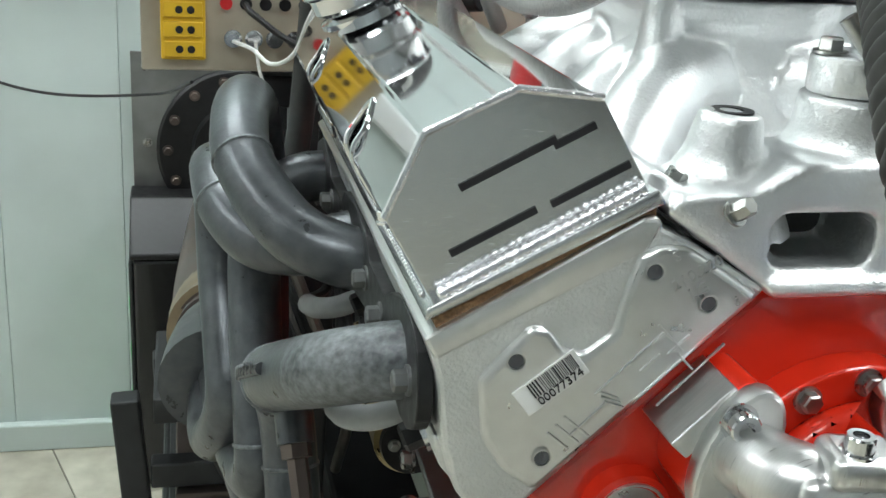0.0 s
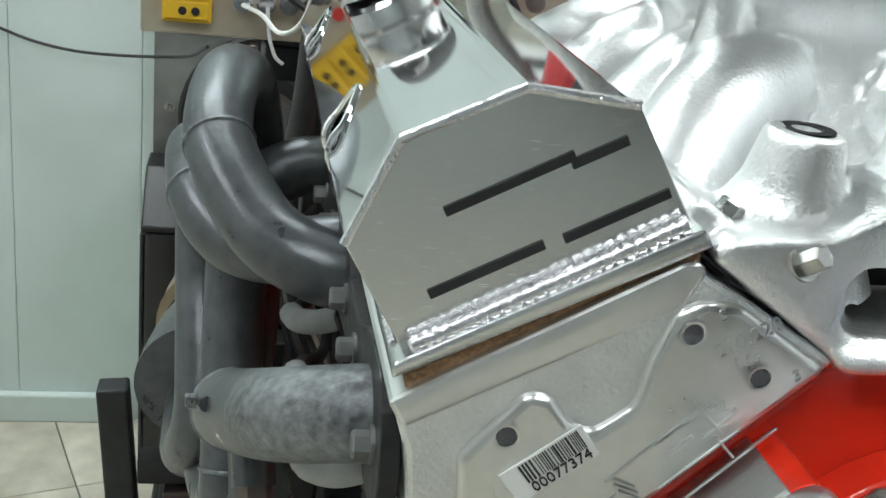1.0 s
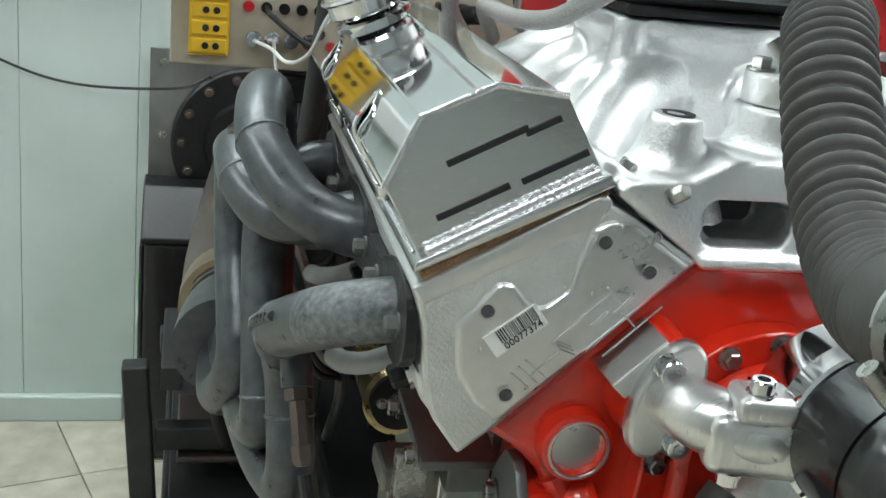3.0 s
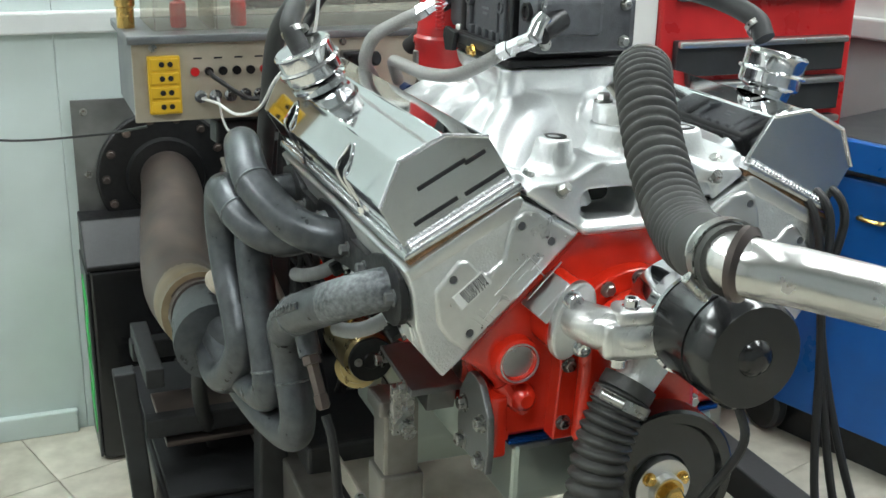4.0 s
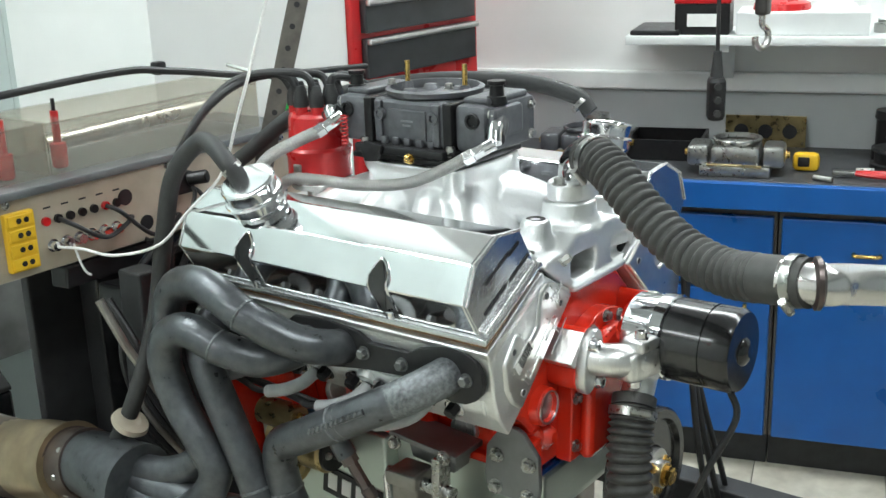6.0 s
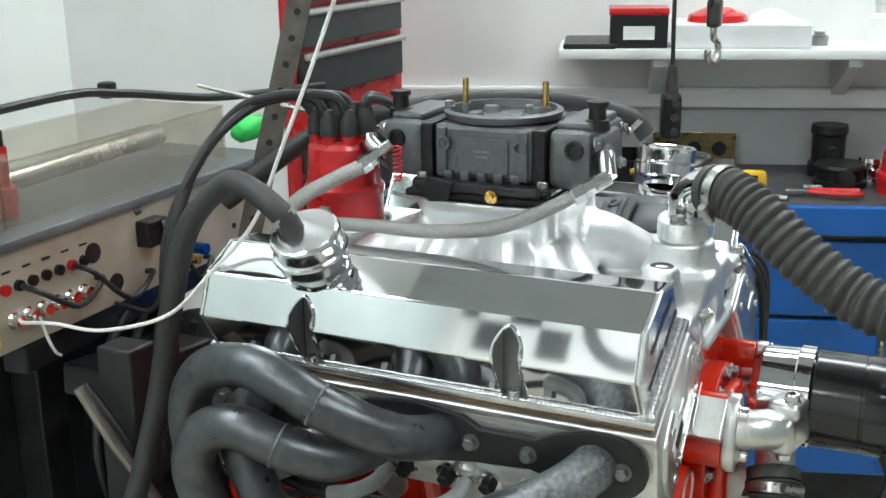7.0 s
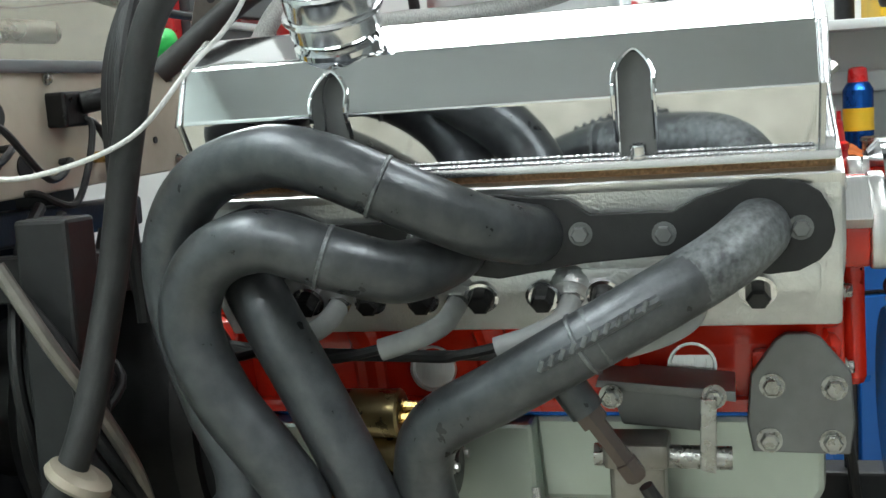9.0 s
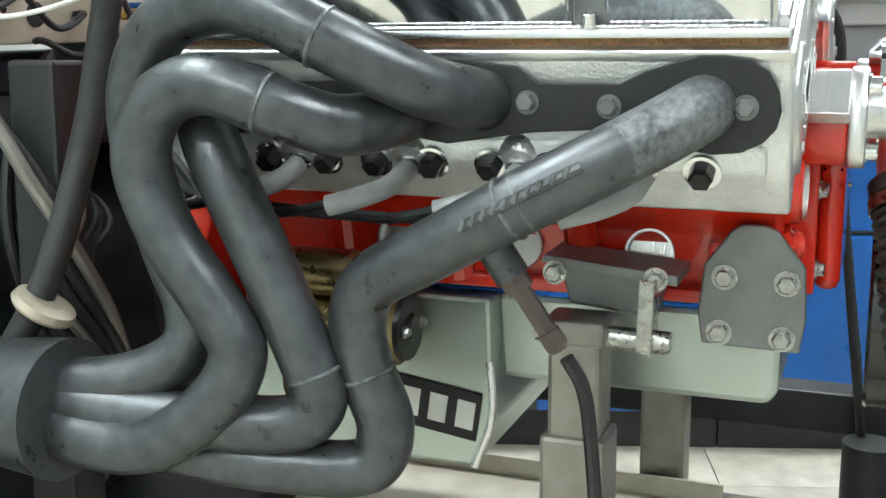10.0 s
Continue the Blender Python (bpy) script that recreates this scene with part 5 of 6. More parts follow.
# ---- control box on the wall side ----
BX0, BX1, BY0, BY1, BZ0, BZ1 = -0.413, 0.20, 0.70, 0.90, 1.072, 1.188
cbx = thing("instrument_box", (-0.1, 0.8, BZ0), "stained instrument box with jacks, switches and a dark steel lid frame", "instrument box")
part("front_panel", box(((BX0 + BX1) / 2, BY0, (BZ0 + BZ1) / 2), (BX1 - BX0, 0.006, BZ1 - BZ0), bevel=0.002), "panel", cbx)
part("body", box(((BX0 + BX1) / 2, (BY0 + BY1) / 2 + 0.004, (BZ0 + BZ1) / 2), (BX1 - BX0 - 0.004, BY1 - BY0, BZ1 - BZ0 - 0.006), bevel=0.003), "panelgrey", cbx)
part("tray_rim", box(((BX0 + BX1) / 2, (BY0 + BY1) / 2, BZ1 + 0.004), (BX1 - BX0 + 0.012, BY1 - BY0 + 0.02, 0.012), bevel=0.002), "panelgrey", cbx)
part("leg", box((0.12, 0.86, 0.58), (0.05, 0.05, 1.0), bevel=0.003), "frame", cbx)
part("leg", box((-0.12, 0.88, 0.58), (0.05, 0.05, 1.0), bevel=0.003), "frame", cbx)
yb = part("jack_block", box((-0.3695, BY0 - 0.007, 1.127), (0.046, 0.012, 0.084), bevel=0.002), "yellow", cbx, "yellow thermocouple jack block")
for k in range(4):
    zc = 1.158 - k * 0.0205
    part("jack_frame", box((-0.3695, BY0 - 0.0135, zc), (0.040, 0.004, 0.016), bevel=0.001), "yellow", yb)
    for dx in (-0.004, 0.008):
        # solid black disc paints the dark of the socket
        part("jack_hole", cyl((-0.3695 + dx, BY0 - 0.0165, zc), (-0.3695 + dx, BY0 - 0.0155, zc), 0.004, seg=14), "ink", yb)
for k in range(7):
    x = -0.325 + k * 0.0205
    mt_ = "redplastic" if k in (0, 5) else "carbblack"
    part("banana_jack", lathe((x, BY0 - 0.002, 1.144), (x, -1, 1.144), [(0, 0.0065), (0.006, 0.0065), (0.006, 0.003)], 14), mt_, cbx)
for k in range(6):
    x = -0.318 + k * 0.022
    part("connector", lathe((x, BY0 - 0.002, 1.107), (x, -1, 1.107), [(0, 0.0095), (0.003, 0.0095), (0.003, 0.007), (0.014, 0.007), (0.014, 0.004)], 18), "chrome", cbx)
# the holes are not cut: black discs paint their shade
for x, z, r in ((-0.185, 1.148, 0.0125), (-0.15, 1.10, 0.012), (-0.06, 1.155, 0.006), (-0.03, 1.10, 0.006), (0.03, 1.16, 0.004), (0.10, 1.11, 0.004)):
    part("panel_hole", lathe((x, BY0 - 0.0028, z), (x, -1, z), [(0, r), (0.002, r), (0.002, r * 0.8)], 18), "ink", cbx)
part("switch_block", box((-0.085, BY0 - 0.012, 1.150), (0.04, 0.024, 0.034), bevel=0.003), "carbblack", cbx)
part("knob", cyl((-0.075, BY0 - 0.022, 1.155), (-0.06, BY0 - 0.05, 1.16), 0.011, seg=16, chamfer=0.002), "carbblack", cbx)
for k in range(5):
    part("print_bar", box((-0.32 + k * 0.03, BY0 - 0.0036, 1.163), (0.012, 0.0006, 0.0025)), "ink", cbx)
for x, z in ((-0.383, 1.180), (-0.10, 1.18), (0.15, 1.18), (0.15, 1.085)):
    part("panel_screw", bolt((x, BY0 - 0.003, z), (0, -1, 0), 0.0045, 0.004), "steel", cbx)
part("fitting", cyl((0.0, BY0 - 0.003, 1.105), (0.0, BY0 - 0.03, 1.105), 0.008, seg=16), "bluefit", cbx, "blue hose fitting")
part("fitting", cyl((-0.03, BY0 - 0.003, 1.10), (-0.03, BY0 - 0.04, 1.10), 0.006, seg=16), "brass", cbx, "brass hose fitting")
for k, (xa, za, xb2, zb2) in enumerate(((-0.305, 1.144, -0.19, 1.118), (-0.223, 1.144, -0.10, 1.10), (-0.08, 1.14, -0.16, 1.075), (-0.07, 1.14, 0.02, 1.085))):
    solo("panel_wire", tube([(xa, BY0 - 0.008, za), (xa + 0.008, BY0 - 0.03, za - 0.008), ((xa + xb2) / 2, BY0 - 0.035, min(za, zb2) - 0.012), (xb2, BY0 - 0.02, zb2), (xb2 + 0.004, BY0 - 0.006, zb2)], 0.0035, 8, 8), "cable", "thin black test lead on the instrument box", "cable", "panel wires")
# clear covers on top
for (x0, x1, nm) in ((-0.375, -0.29, "flow_meter_cover"), (-0.285, 0.13, "flow_meter_cover")):
    cv = thing(nm, ((x0 + x1) / 2, 0.80, BZ1 + 0.012), "scratched clear plastic cover over flow meter valves", "cover", "clear covers")
    w = x1 - x0
    zb, h = BZ1 + 0.012, 0.075
    for c, s in ((((x0 + x1) / 2, 0.725, zb + h / 2), (w, 0.004, h)), (((x0 + x1) / 2, 0.875, zb + h / 2), (w, 0.004, h)), ((x0, 0.80, zb + h / 2), (0.004, 0.146, h)), ((x1, 0.80, zb + h / 2), (0.004, 0.146, h)), (((x0 + x1) / 2, 0.80, zb + h), (w, 0.154, 0.004))):
        part("pane", box(c, s), "clear", cv)
for x in (-0.335, -0.245):
    vv = thing("flow_valve", (x, 0.76, BZ1 + 0.01), "red handled valve under the clear cover", "valve", "red valves")
    part("body", cyl((x, 0.76, BZ1 + 0.012), (x, 0.76, BZ1 + 0.05), 0.012, seg=16, chamfer=0.002), "redplastic", vv)
    part("handle", cyl((x, 0.76, BZ1 + 0.05), (x, 0.76, BZ1 + 0.097), 0.006, seg=12), "redplastic", vv)
    part("tip", cyl((x, 0.76, BZ1 + 0.097), (x, 0.76, BZ1 + 0.115), 0.003, seg=10), "carbblack", vv)
solo("meter_tube", tube([(-0.25, 0.79, BZ1 + 0.045), (0.08, 0.80, BZ1 + 0.05)], 0.013, 18, 2, curve=False), "bright", "bright metering tube under the cover", "tube")
bv = thing("brass_valve", (-0.405, 0.835, BZ1), "pale brass filter valve standing on the box", "valve")
part("bowl", lathe((-0.408, 0.79, BZ1 + 0.01), (-0.408, 0.79, 2), [(0, 0.013), (0.03, 0.013), (0.032, 0.015), (0.045, 0.015), (0.046, 0.010), (0.055, 0.010)], 20), "brass", bv)
solo("green_handle", lathe((0.20, 0.76, BZ1 + 0.03), (0.26, 0.74, BZ1 + 0.045), [(0, 0.006), (0.01, 0.016), (0.035, 0.02), (0.055, 0.014), (0.062, 0.006)], 18), "green", "bright green screwdriver handle on the box", "screwdriver")
solo("lid_cable", tube([(-0.75, 0.86, 1.27), (-0.45, 0.85, 1.295), (-0.1, 0.82, 1.315), (0.02, 0.80, 1.305), (0.2, 0.78, 1.275), (0.45, 0.75, 1.26)], 0.006, 10, 8), "cable", "grey cable over the instrument box", "cable")
solo("cable_clip", box((0.0, 0.815, 1.312), (0.02, 0.02, 0.022), bevel=0.004), "carbblack", "small black cable clip", "clip")

# drilled strap and rod behind the engine
ss = thing("drilled_strap", (0.05, 0.6, 1.2), "drilled iron strap leaning behind the engine", "strap")
A, B = Vector((0.067, 0.545, 1.435)), Vector((-0.005, 0.60, 1.12))
dv = (A - B).normalized()
sd = dv.cross(Vector((0.84, 0.54, 0))).normalized()
sb = bmesh.new()
nn = dv.cross(sd)
for sgn in (0,):
    bmesh.ops.create_cube(sb, size=1)
    bmesh.ops.scale(sb, vec=(0.03, 0.004, (A - B).length), verts=sb.verts)
    mm = Matrix((sd, nn, dv)).transposed().to_4x4()
    bmesh.ops.transform(sb, matrix=Matrix.Translation((A + B) / 2) @ mm, verts=sb.verts)
part("bar", sb, "strap", ss)
# black discs paint the drilled holes' shade on the solid bar
for k in range(9):
    c = A - dv * (0.02 + k * 0.034)
    part("hole", cyl(c - nn * 0.0024, c + nn * 0.0024, 0.0045, seg=14), "ink", ss)
solo("throttle_rod", cyl((0.045, 0.698, 1.318), (0.03, 0.33, 1.268), 0.0032, seg=10), "bright", "thin bright steel throttle rod", "rod")

# white cord, thermocouple wire, vacuum hose, plug leads
solo("white_cord", tube([(-0.318, 0.685, 1.106), (-0.30, 0.655, 1.103), (-0.285, 0.60, 1.098), (-0.27, 0.52, 1.122), (-0.256, 0.47, 1.172), (-0.219, 0.438, 1.22), (-0.216, 0.40, 1.30), (-0.217, 0.343, 1.42), (-0.222, 0.24, 1.65), (-0.23, 0.0, 2.2), (-0.235, -0.22, CEIL)], 0.0022, 8, 10), "string", "white braided cord hanging from the ceiling", "cord")
solo("cord_tail", tube([(-0.295, 0.68, 1.106), (-0.292, 0.675, 1.08), (-0.286, 0.672, 1.062), (-0.278, 0.672, 1.055)], 0.0018, 8, 8), "string", "loose end of the white cord", "cord")
solo("sagging_wire", tube([(-0.36, 1.0, 1.0), (-0.42, 1.40, 0.90), (-0.60, 1.47, 0.885), (-0.75, 1.48, 0.93), (-1.0, 1.48, 1.05), (-1.4, 1.485, 1.25)], 0.0025, 8, 10), "cable", "thin dark wire sagging along the wall", "wire")
vh = thing("breather_hose", (-0.30, 0.5, 1.0), "black rubber breather hose from the chrome cap", "hose", "breather hoses")
part("hose", tube([capc + capn * 0.046 + Vector((0.0, 0.012, 0)), capc + capn * 0.064 + Vector((0.0, 0.026, 0.008)), (-0.240, 0.430, 1.266), (-0.236, 0.462, 1.262), (-0.250, 0.500, 1.215), (-0.256, 0.528, 1.12), (-0.268, 0.552, 1.0), (-0.312, 0.570, 0.88), (-0.34, 0.62, 0.78), (-0.34, 0.72, 0.62), (-0.30, 0.85, 0.45)], 0.0125, 16, 8), "rubber", vh)
clamp(capc + capn * 0.060 + Vector((0.0, 0.021, 0.005)), capn + Vector((0, 0.6, 0.1)), 0.0125, vh, 0.007)
vh = thing("breather_hose", (0.2, 0.25, 1.28), "black rubber breather hose behind the carburetor", "hose", "breather hoses")
part("hose", tube([(0.236 + 0.014, 0.14, 1.250), (0.245, 0.165, 1.275), (0.21, 0.25, 1.296), (0.12, 0.37, 1.30), (0.03, 0.50, 1.27), (-0.02, 0.62, 1.18)], 0.0125, 16, 8), "rubber", vh)
clamp((0.2475, 0.155, 1.265), (-0.1, 0.5, 0.5), 0.0125, vh, 0.007)
for k in range(8):
    a = k * 2 * math.pi / 8
    bx, by = DX + 0.031 * math.cos(a), DY + 0.031 * math.sin(a)
    side = -1 if k in (2, 3, 4, 5) else 1
    o = k * 0.011
    pts = [(bx, by, 1.305), (bx - 0.01, by + 0.02, 1.325 + o * 0.15), (DX - 0.06 - o * 0.3, DY + 0.07 + o * 0.2, 1.325), (-0.16 - o * 0.3, 0.54, 1.28 - o * 0.3), (-0.215 + o * 0.15, 0.55 + o * 0.3, 1.18), (-0.235 + o * 0.2, 0.545 + o * 0.3, 1.06), (-0.24 + o * 0.1, 0.54, 0.97)] if k < 6 else [(bx, by, 1.305), (bx + 0.01, by - 0.0, 1.325), (0.05, 0.40, 1.30), (0.10, 0.38, 1.23), (0.16, 0.42, 1.10)]
    solo("plug_lead", tube(pts, 0.0058, 10, 8), "cable", "black spark plug lead from the distributor", "cable", "plug leads")

# braided fuel lines
FLN = thing("fuel_line", (-0.1, 0.25, 1.25), "braided steel fuel line with bright end fittings", "fuel line")


def fitting(p, a, parent):
    p, a = Vector(p), Vector(a).normalized()
    f = part("hose_end", lathe(p, p + a, [(0, 0.0085), (0.002, 0.0105), (0.014, 0.0105), (0.015, 0.009), (0.03, 0.009)], 6), "chrome", parent, "bright hexagon hose end")
    part("collar", cyl(p + a * 0.028, p + a * 0.045, 0.0085, seg=16, chamfer=0.001), "chrome", f)


part("hose", tube([(-0.095, 0.120, 1.262), (-0.105, 0.150, 1.245), (-0.118, 0.20, 1.224), (-0.128, 0.27, 1.215), (-0.13, 0.34, 1.214), (-0.118, 0.41, 1.205), (-0.09, 0.47, 1.17)], 0.0078, 14, 10), "braid", FLN)
fitting((-0.098, 0.125, 1.259), (0.5, -0.75, 0.45), FLN)
part("elbow", tube([(-0.075, 0.093, 1.278), (-0.066, 0.098, 1.292), (-0.06, 0.10, 1.297)], 0.0095, 12, 5), "chrome", FLN)
part("hose", tube([(-0.095, 0.372, 1.272), (-0.112, 0.40, 1.258), (-0.135, 0.435, 1.235), (-0.14, 0.46, 1.20), (-0.12, 0.485, 1.17)], 0.0088, 14, 10), "braid", FLN)
fitting((-0.097, 0.376, 1.270), (0.6, -0.6, 0.5), FLN)
part("elbow", tube([(-0.075, 0.360, 1.285), (-0.066, 0.375, 1.292), (-0.06, 0.38, 1.297)], 0.0095, 12, 5), "chrome", FLN)
for o in FLN.children_recursive:
    shift_mesh(o.data, (0, 0, -0.010))

# cables under the water pump and on the floor
solo("pump_cable", tube([(0.012, -0.19, 0.972), (0.015, -0.20, 0.93), (-0.01, -0.17, 0.85), (-0.03, -0.15, 0.76), (0.02, -0.2, 0.60), (0.2, -0.3, 0.3), (0.4, -0.2, FLOOR + 0.01)], 0.0045, 10, 8), "cable", "black twin cable from the water pump", "cable")
for k in range(3):
    solo("loose_cable", tube([(0.20 + 0.02 * k, 0.02, 1.12), (0.22 + 0.02 * k, -0.02, 1.08), (0.24, -0.03, 0.95), (0.25 + 0.03 * k, -0.06, 0.7), (0.35 + 0.05 * k, -0.1, 0.4), (0.5 + 0.12 * k, -0.15 - 0.1 * k, FLOOR + 0.008), (0.8, -0.1 + 0.2 * k, FLOOR + 0.008)], 0.005, 10, 8), "cable", "black cable hanging to the floor", "cable", "floor cables")
for k in range(5):
    solo("harness_cable", tube([(-0.13 + 0.02 * k, 0.70 - 0.01 * k, 1.06 - 0.01 * k), (-0.2 + 0.03 * k, 0.68, 1.02 - 0.03 * k), (-0.25 + 0.02 * k, 0.66, 0.92 - 0.02 * k), (-0.22 + 0.05 * k, 0.66, 0.80), (-0.15 + 0.04 * k, 0.68, 0.66), (-0.12, 0.74, 0.52)], 0.006, 10, 8), "cable", "dark wiring behind the header", "cable", "harness cables")

# ---- bench clutter ----
def at(s, t, z, k=1.0):
    return Vector(rw(s, t, z))


def bench_cap(t, s):
    c = at(s, t, CT)
    b = thing("spare_distributor", c, "spare red distributor cap on the bench", "distributor cap")
    part("cap", lathe(c, c + Vector((0, 0, 1)), [(0, 0.055), (0.03, 0.055), (0.034, 0.058), (0.045, 0.058), (0.05, 0.05), (0.09, 0.046), (0.095, 0.038)], 32), "redplastic", b)
    for k in range(8):
        a = k * math.pi / 4
        p = c + Vector((0.034 * math.cos(a), 0.034 * math.sin(a), 0.09))
        part("tower", cyl(p, p + Vector((0, 0, 0.022)), 0.009, 0.0085, 12), "redplastic", b)


bench_cap(0.55, 1.33)
c = at(1.46, 0.69, CT)
sc = thing("spray_can", c, "blue spray can with a red cap on the bench", "spray can")
part("can", lathe(c, c + Vector((0, 0, 1)), [(0, 0.031), (0.003, 0.033), (0.15, 0.033), (0.165, 0.024), (0.168, 0.02)], 28), "bluefit", sc)
part("band", lathe(c + Vector((0, 0, 0.06)), c + Vector((0, 0, 1)), [(0, 0.0334), (0.05, 0.0334)], 28, cap=False), "yellow", sc, "yellow label band")
part("cap", lathe(c + Vector((0, 0, 0.166)), c + Vector((0, 0, 1)), [(0, 0.022), (0.03, 0.020), (0.034, 0.012)], 20), "redplastic", sc)


def spare_carb(s, t, name_l, m):
    c = at(s, t, CT)
    b = thing("spare_carburetor", c, name_l, "carburetor")
    part("base", box(c + Vector((0, 0, 0.012)), (0.16, 0.12, 0.024), (0, 0, TURN2), 0.004), m, b)
    part("body", box(c + Vector((0, 0, 0.045)), (0.11, 0.11, 0.05), (0, 0, TURN2), 0.01), m, b)
    part("ring", lathe(c + Vector((0, 0, 0.07)), c + Vector((0, 0, 1)), [(0, 0.05), (0.01, 0.058), (0.014, 0.056), (0.014, 0.05), (0.004, 0.048)], 32, cap=False), m, b)
    for sg in (-1, 1):
        p = c + D2 * sg * 0.085 + Vector((0, 0, 0.045))
        part("float_bowl", box(p, (0.05, 0.09, 0.05), (0, 0, TURN2), 0.01), m, b)
        part("nut", bolt(p + D2 * sg * 0.025, D2 * sg, 0.008, 0.008), "brass", b)
    for k in range(4):
        p = c + D2 * (0.05 * (1 if k % 2 else -1)) + N2 * (0.07 * (1 if k > 1 else -1))
        part("screw", bolt(p + Vector((0, 0, 0.024)), (0, 0, 1), 0.006, 0.012), "steel", b)
    part("link", tube([c + N2 * -0.07 + D2 * -0.06 + Vector((0, 0, 0.03)), c + N2 * -0.09 + Vector((0, 0, 0.035)), c + N2 * -0.07 + D2 * 0.06 + Vector((0, 0, 0.028))], 0.004, 8, 5), "gold", b)


spare_carb(1.30, 0.075, "silver spare carburetor lying on the bench", "steel")
spare_carb(1.38, -0.30, "dark spare carburetor lying on the bench", "carb")
for i, (s, t, r, h, mm, nm, lb) in enumerate(((1.50, 0.42, 0.045, 0.12, "carbblack", "filter_housing", "black oil filter housing on the bench"), (1.40, 0.43, 0.06, 0.05, "carbblack", "filter_bracket", "black filter base casting on the bench"), (1.42, 0.50, 0.03, 0.06, "chrome", "chrome_fitting", "shiny chrome fitting on the bench"), (1.36, 0.70, 0.05, 0.05, "steel", "water_neck", "bright cast water neck on the bench"), (1.52, -0.30, 0.035, 0.09, "steel", "metal_tin", "grey metal tin on the bench"), (1.5, -0.40, 0.045, 0.03, "carbblack", "pulley", "small black pulley on the bench"))):
    c = at(s, t, CT)
    b = thing(nm, c, lb, nm.split("_")[-1])
    part("body", lathe(c, c + Vector((0, 0, 1)), [(0, r), (h * 0.25, r), (h * 0.3, r * 0.85), (h * 0.8, r * 0.85), (h * 0.85, r * 0.95), (h, r * 0.9)], 28), mm, b)
    part("port", cyl(c + Vector((0, 0, h * 0.5)), c - N2 * r * 1.25 + Vector((0, 0, h * 0.5)), r * 0.35, seg=16, chamfer=0.001), mm, b)
rg = bmesh.new()
bmesh.ops.create_grid(rg, x_segments=24, y_segments=24, size=0.08)
for v in rg.verts:
    v.co.z = 0.004 + 0.035 * max(0, noise.noise(v.co * 22) + 0.35) * (1 - (v.co.length / 0.12) ** 2)
bmesh.ops.transform(rg, matrix=Matrix.Translation(at(1.42, 0.66, CT)), verts=rg.verts)
solo("shop_rag", rg, "orange", "crumpled orange shop rag on the bench", "rag")
bx = thing("parts_tray", at(1.47, -0.11, CT), "open black parts tray on the bench", "tray")
for ds_, dt_, ss_ in ((0, -0.09, (0.004, 0.2, 0.05)), (0, 0.09, (0.004, 0.2, 0.05))):
    part("side", rbox(1.47, -0.11 + dt_, CT + 0.026, 0.16, 0.006, 0.05), "carbblack", bx)
for d in (-0.08, 0.08):
    part("side", rbox(1.47 + d, -0.11, CT + 0.026, 0.006, 0.186, 0.05), "carbblack", bx)
part("bottom", rbox(1.47, -0.11, CT + 0.003, 0.16, 0.18, 0.006), "rust", bx)
tl = thing("tape_measure", at(1.34, 0.23, CT), "yellow tape measure on the bench", "tape measure")
part("case", rbox(1.34, 0.23, CT + 0.022, 0.03, 0.06, 0.044, 0.012), "yellow", tl)
part("lock", rbox(1.324, 0.225, CT + 0.024, 0.004, 0.026, 0.022, 0.003), "carbblack", tl)
pl_ = thing("pliers", at(1.28, 0.36, CT), "red handled pliers on the bench", "pliers")
for sg in (-1, 1):
    part("handle", tube([at(1.28, 0.34, CT + 0.012) + N2 * sg * 0.004, at(1.27 + sg * 0.018, 0.40, CT + 0.012), at(1.27 + sg * 0.016, 0.45, CT + 0.012)], 0.006, 8, 6), "redplastic", pl_)
part("jaw", rbox(1.28, 0.315, CT + 0.012, 0.018, 0.05, 0.012, 0.003), "steel", pl_)
gb = thing("gasket_plate", at(1.60, 0.12, CT), "brassy metal gasket plate leaning on the wall", "plate")
part("plate", rbox(1.60, 0.12, CT + 0.04, 0.006, 0.2, 0.08, 0.001), "gold", gb)
# the plate is solid; black discs paint the dark of its openings
for k in range(3):
    part("hole", cyl(at(1.594, 0.06 + k * 0.06, CT + 0.04), at(1.5968, 0.06 + k * 0.06, CT + 0.04), 0.018, seg=20), "ink", gb)
for k in range(9):
    t = 0.25 + 0.09 * k
    s = 1.25 + 0.09 * ((k * 7) % 3)
    c = at(s, t, CT)
    solo("loose_bolt", cyl(c + Vector((0, 0, 0.006)), c + D2 * 0.04 + N2 * 0.02 * (k % 3 - 1) + Vector((0, 0, 0.006)), 0.006, seg=10), "steel", "loose steel bolt lying on the bench", "bolt", "loose bolts")

# shelf things
ZS = SHZ + 0.011


def shelf_box(s, t, ds, dt, h, m, name, label, cat):
    b = thing(name, at(s, t, ZS), label, cat)
    part("body", rbox(s, t, ZS + h / 2, ds, dt, h, 0.004), m, b)
    return b


b = shelf_box(1.48, -0.03, 0.10, 0.13, 0.075, "carbblack", "battery", "small black and red battery on the shelf", "battery")
part("lid", rbox(1.48, -0.03, ZS + 0.082, 0.104, 0.134, 0.016, 0.003), "redplastic", b)
part("label", rbox(1.428, -0.03, ZS + 0.035, 0.003, 0.07, 0.03), "paper", b)
shelf_box(1.51, -0.14, 0.20, 0.12, 0.012, "carbblack", "flat_case", "flat black case on the shelf", "case")
b = shelf_box(1.50, 0.20, 0.16, 0.30, 0.055, "trim", "plastic_bin", "white plastic bin heaped with parts on the shelf", "bin")
part("red_part", lathe(at(1.50, 0.15, ZS + 0.05), at(1.50, 0.15, 2), [(0, 0.07), (0.02, 0.065), (0.035, 0.03)], 14), "redplastic", b, "red parts in the bin")
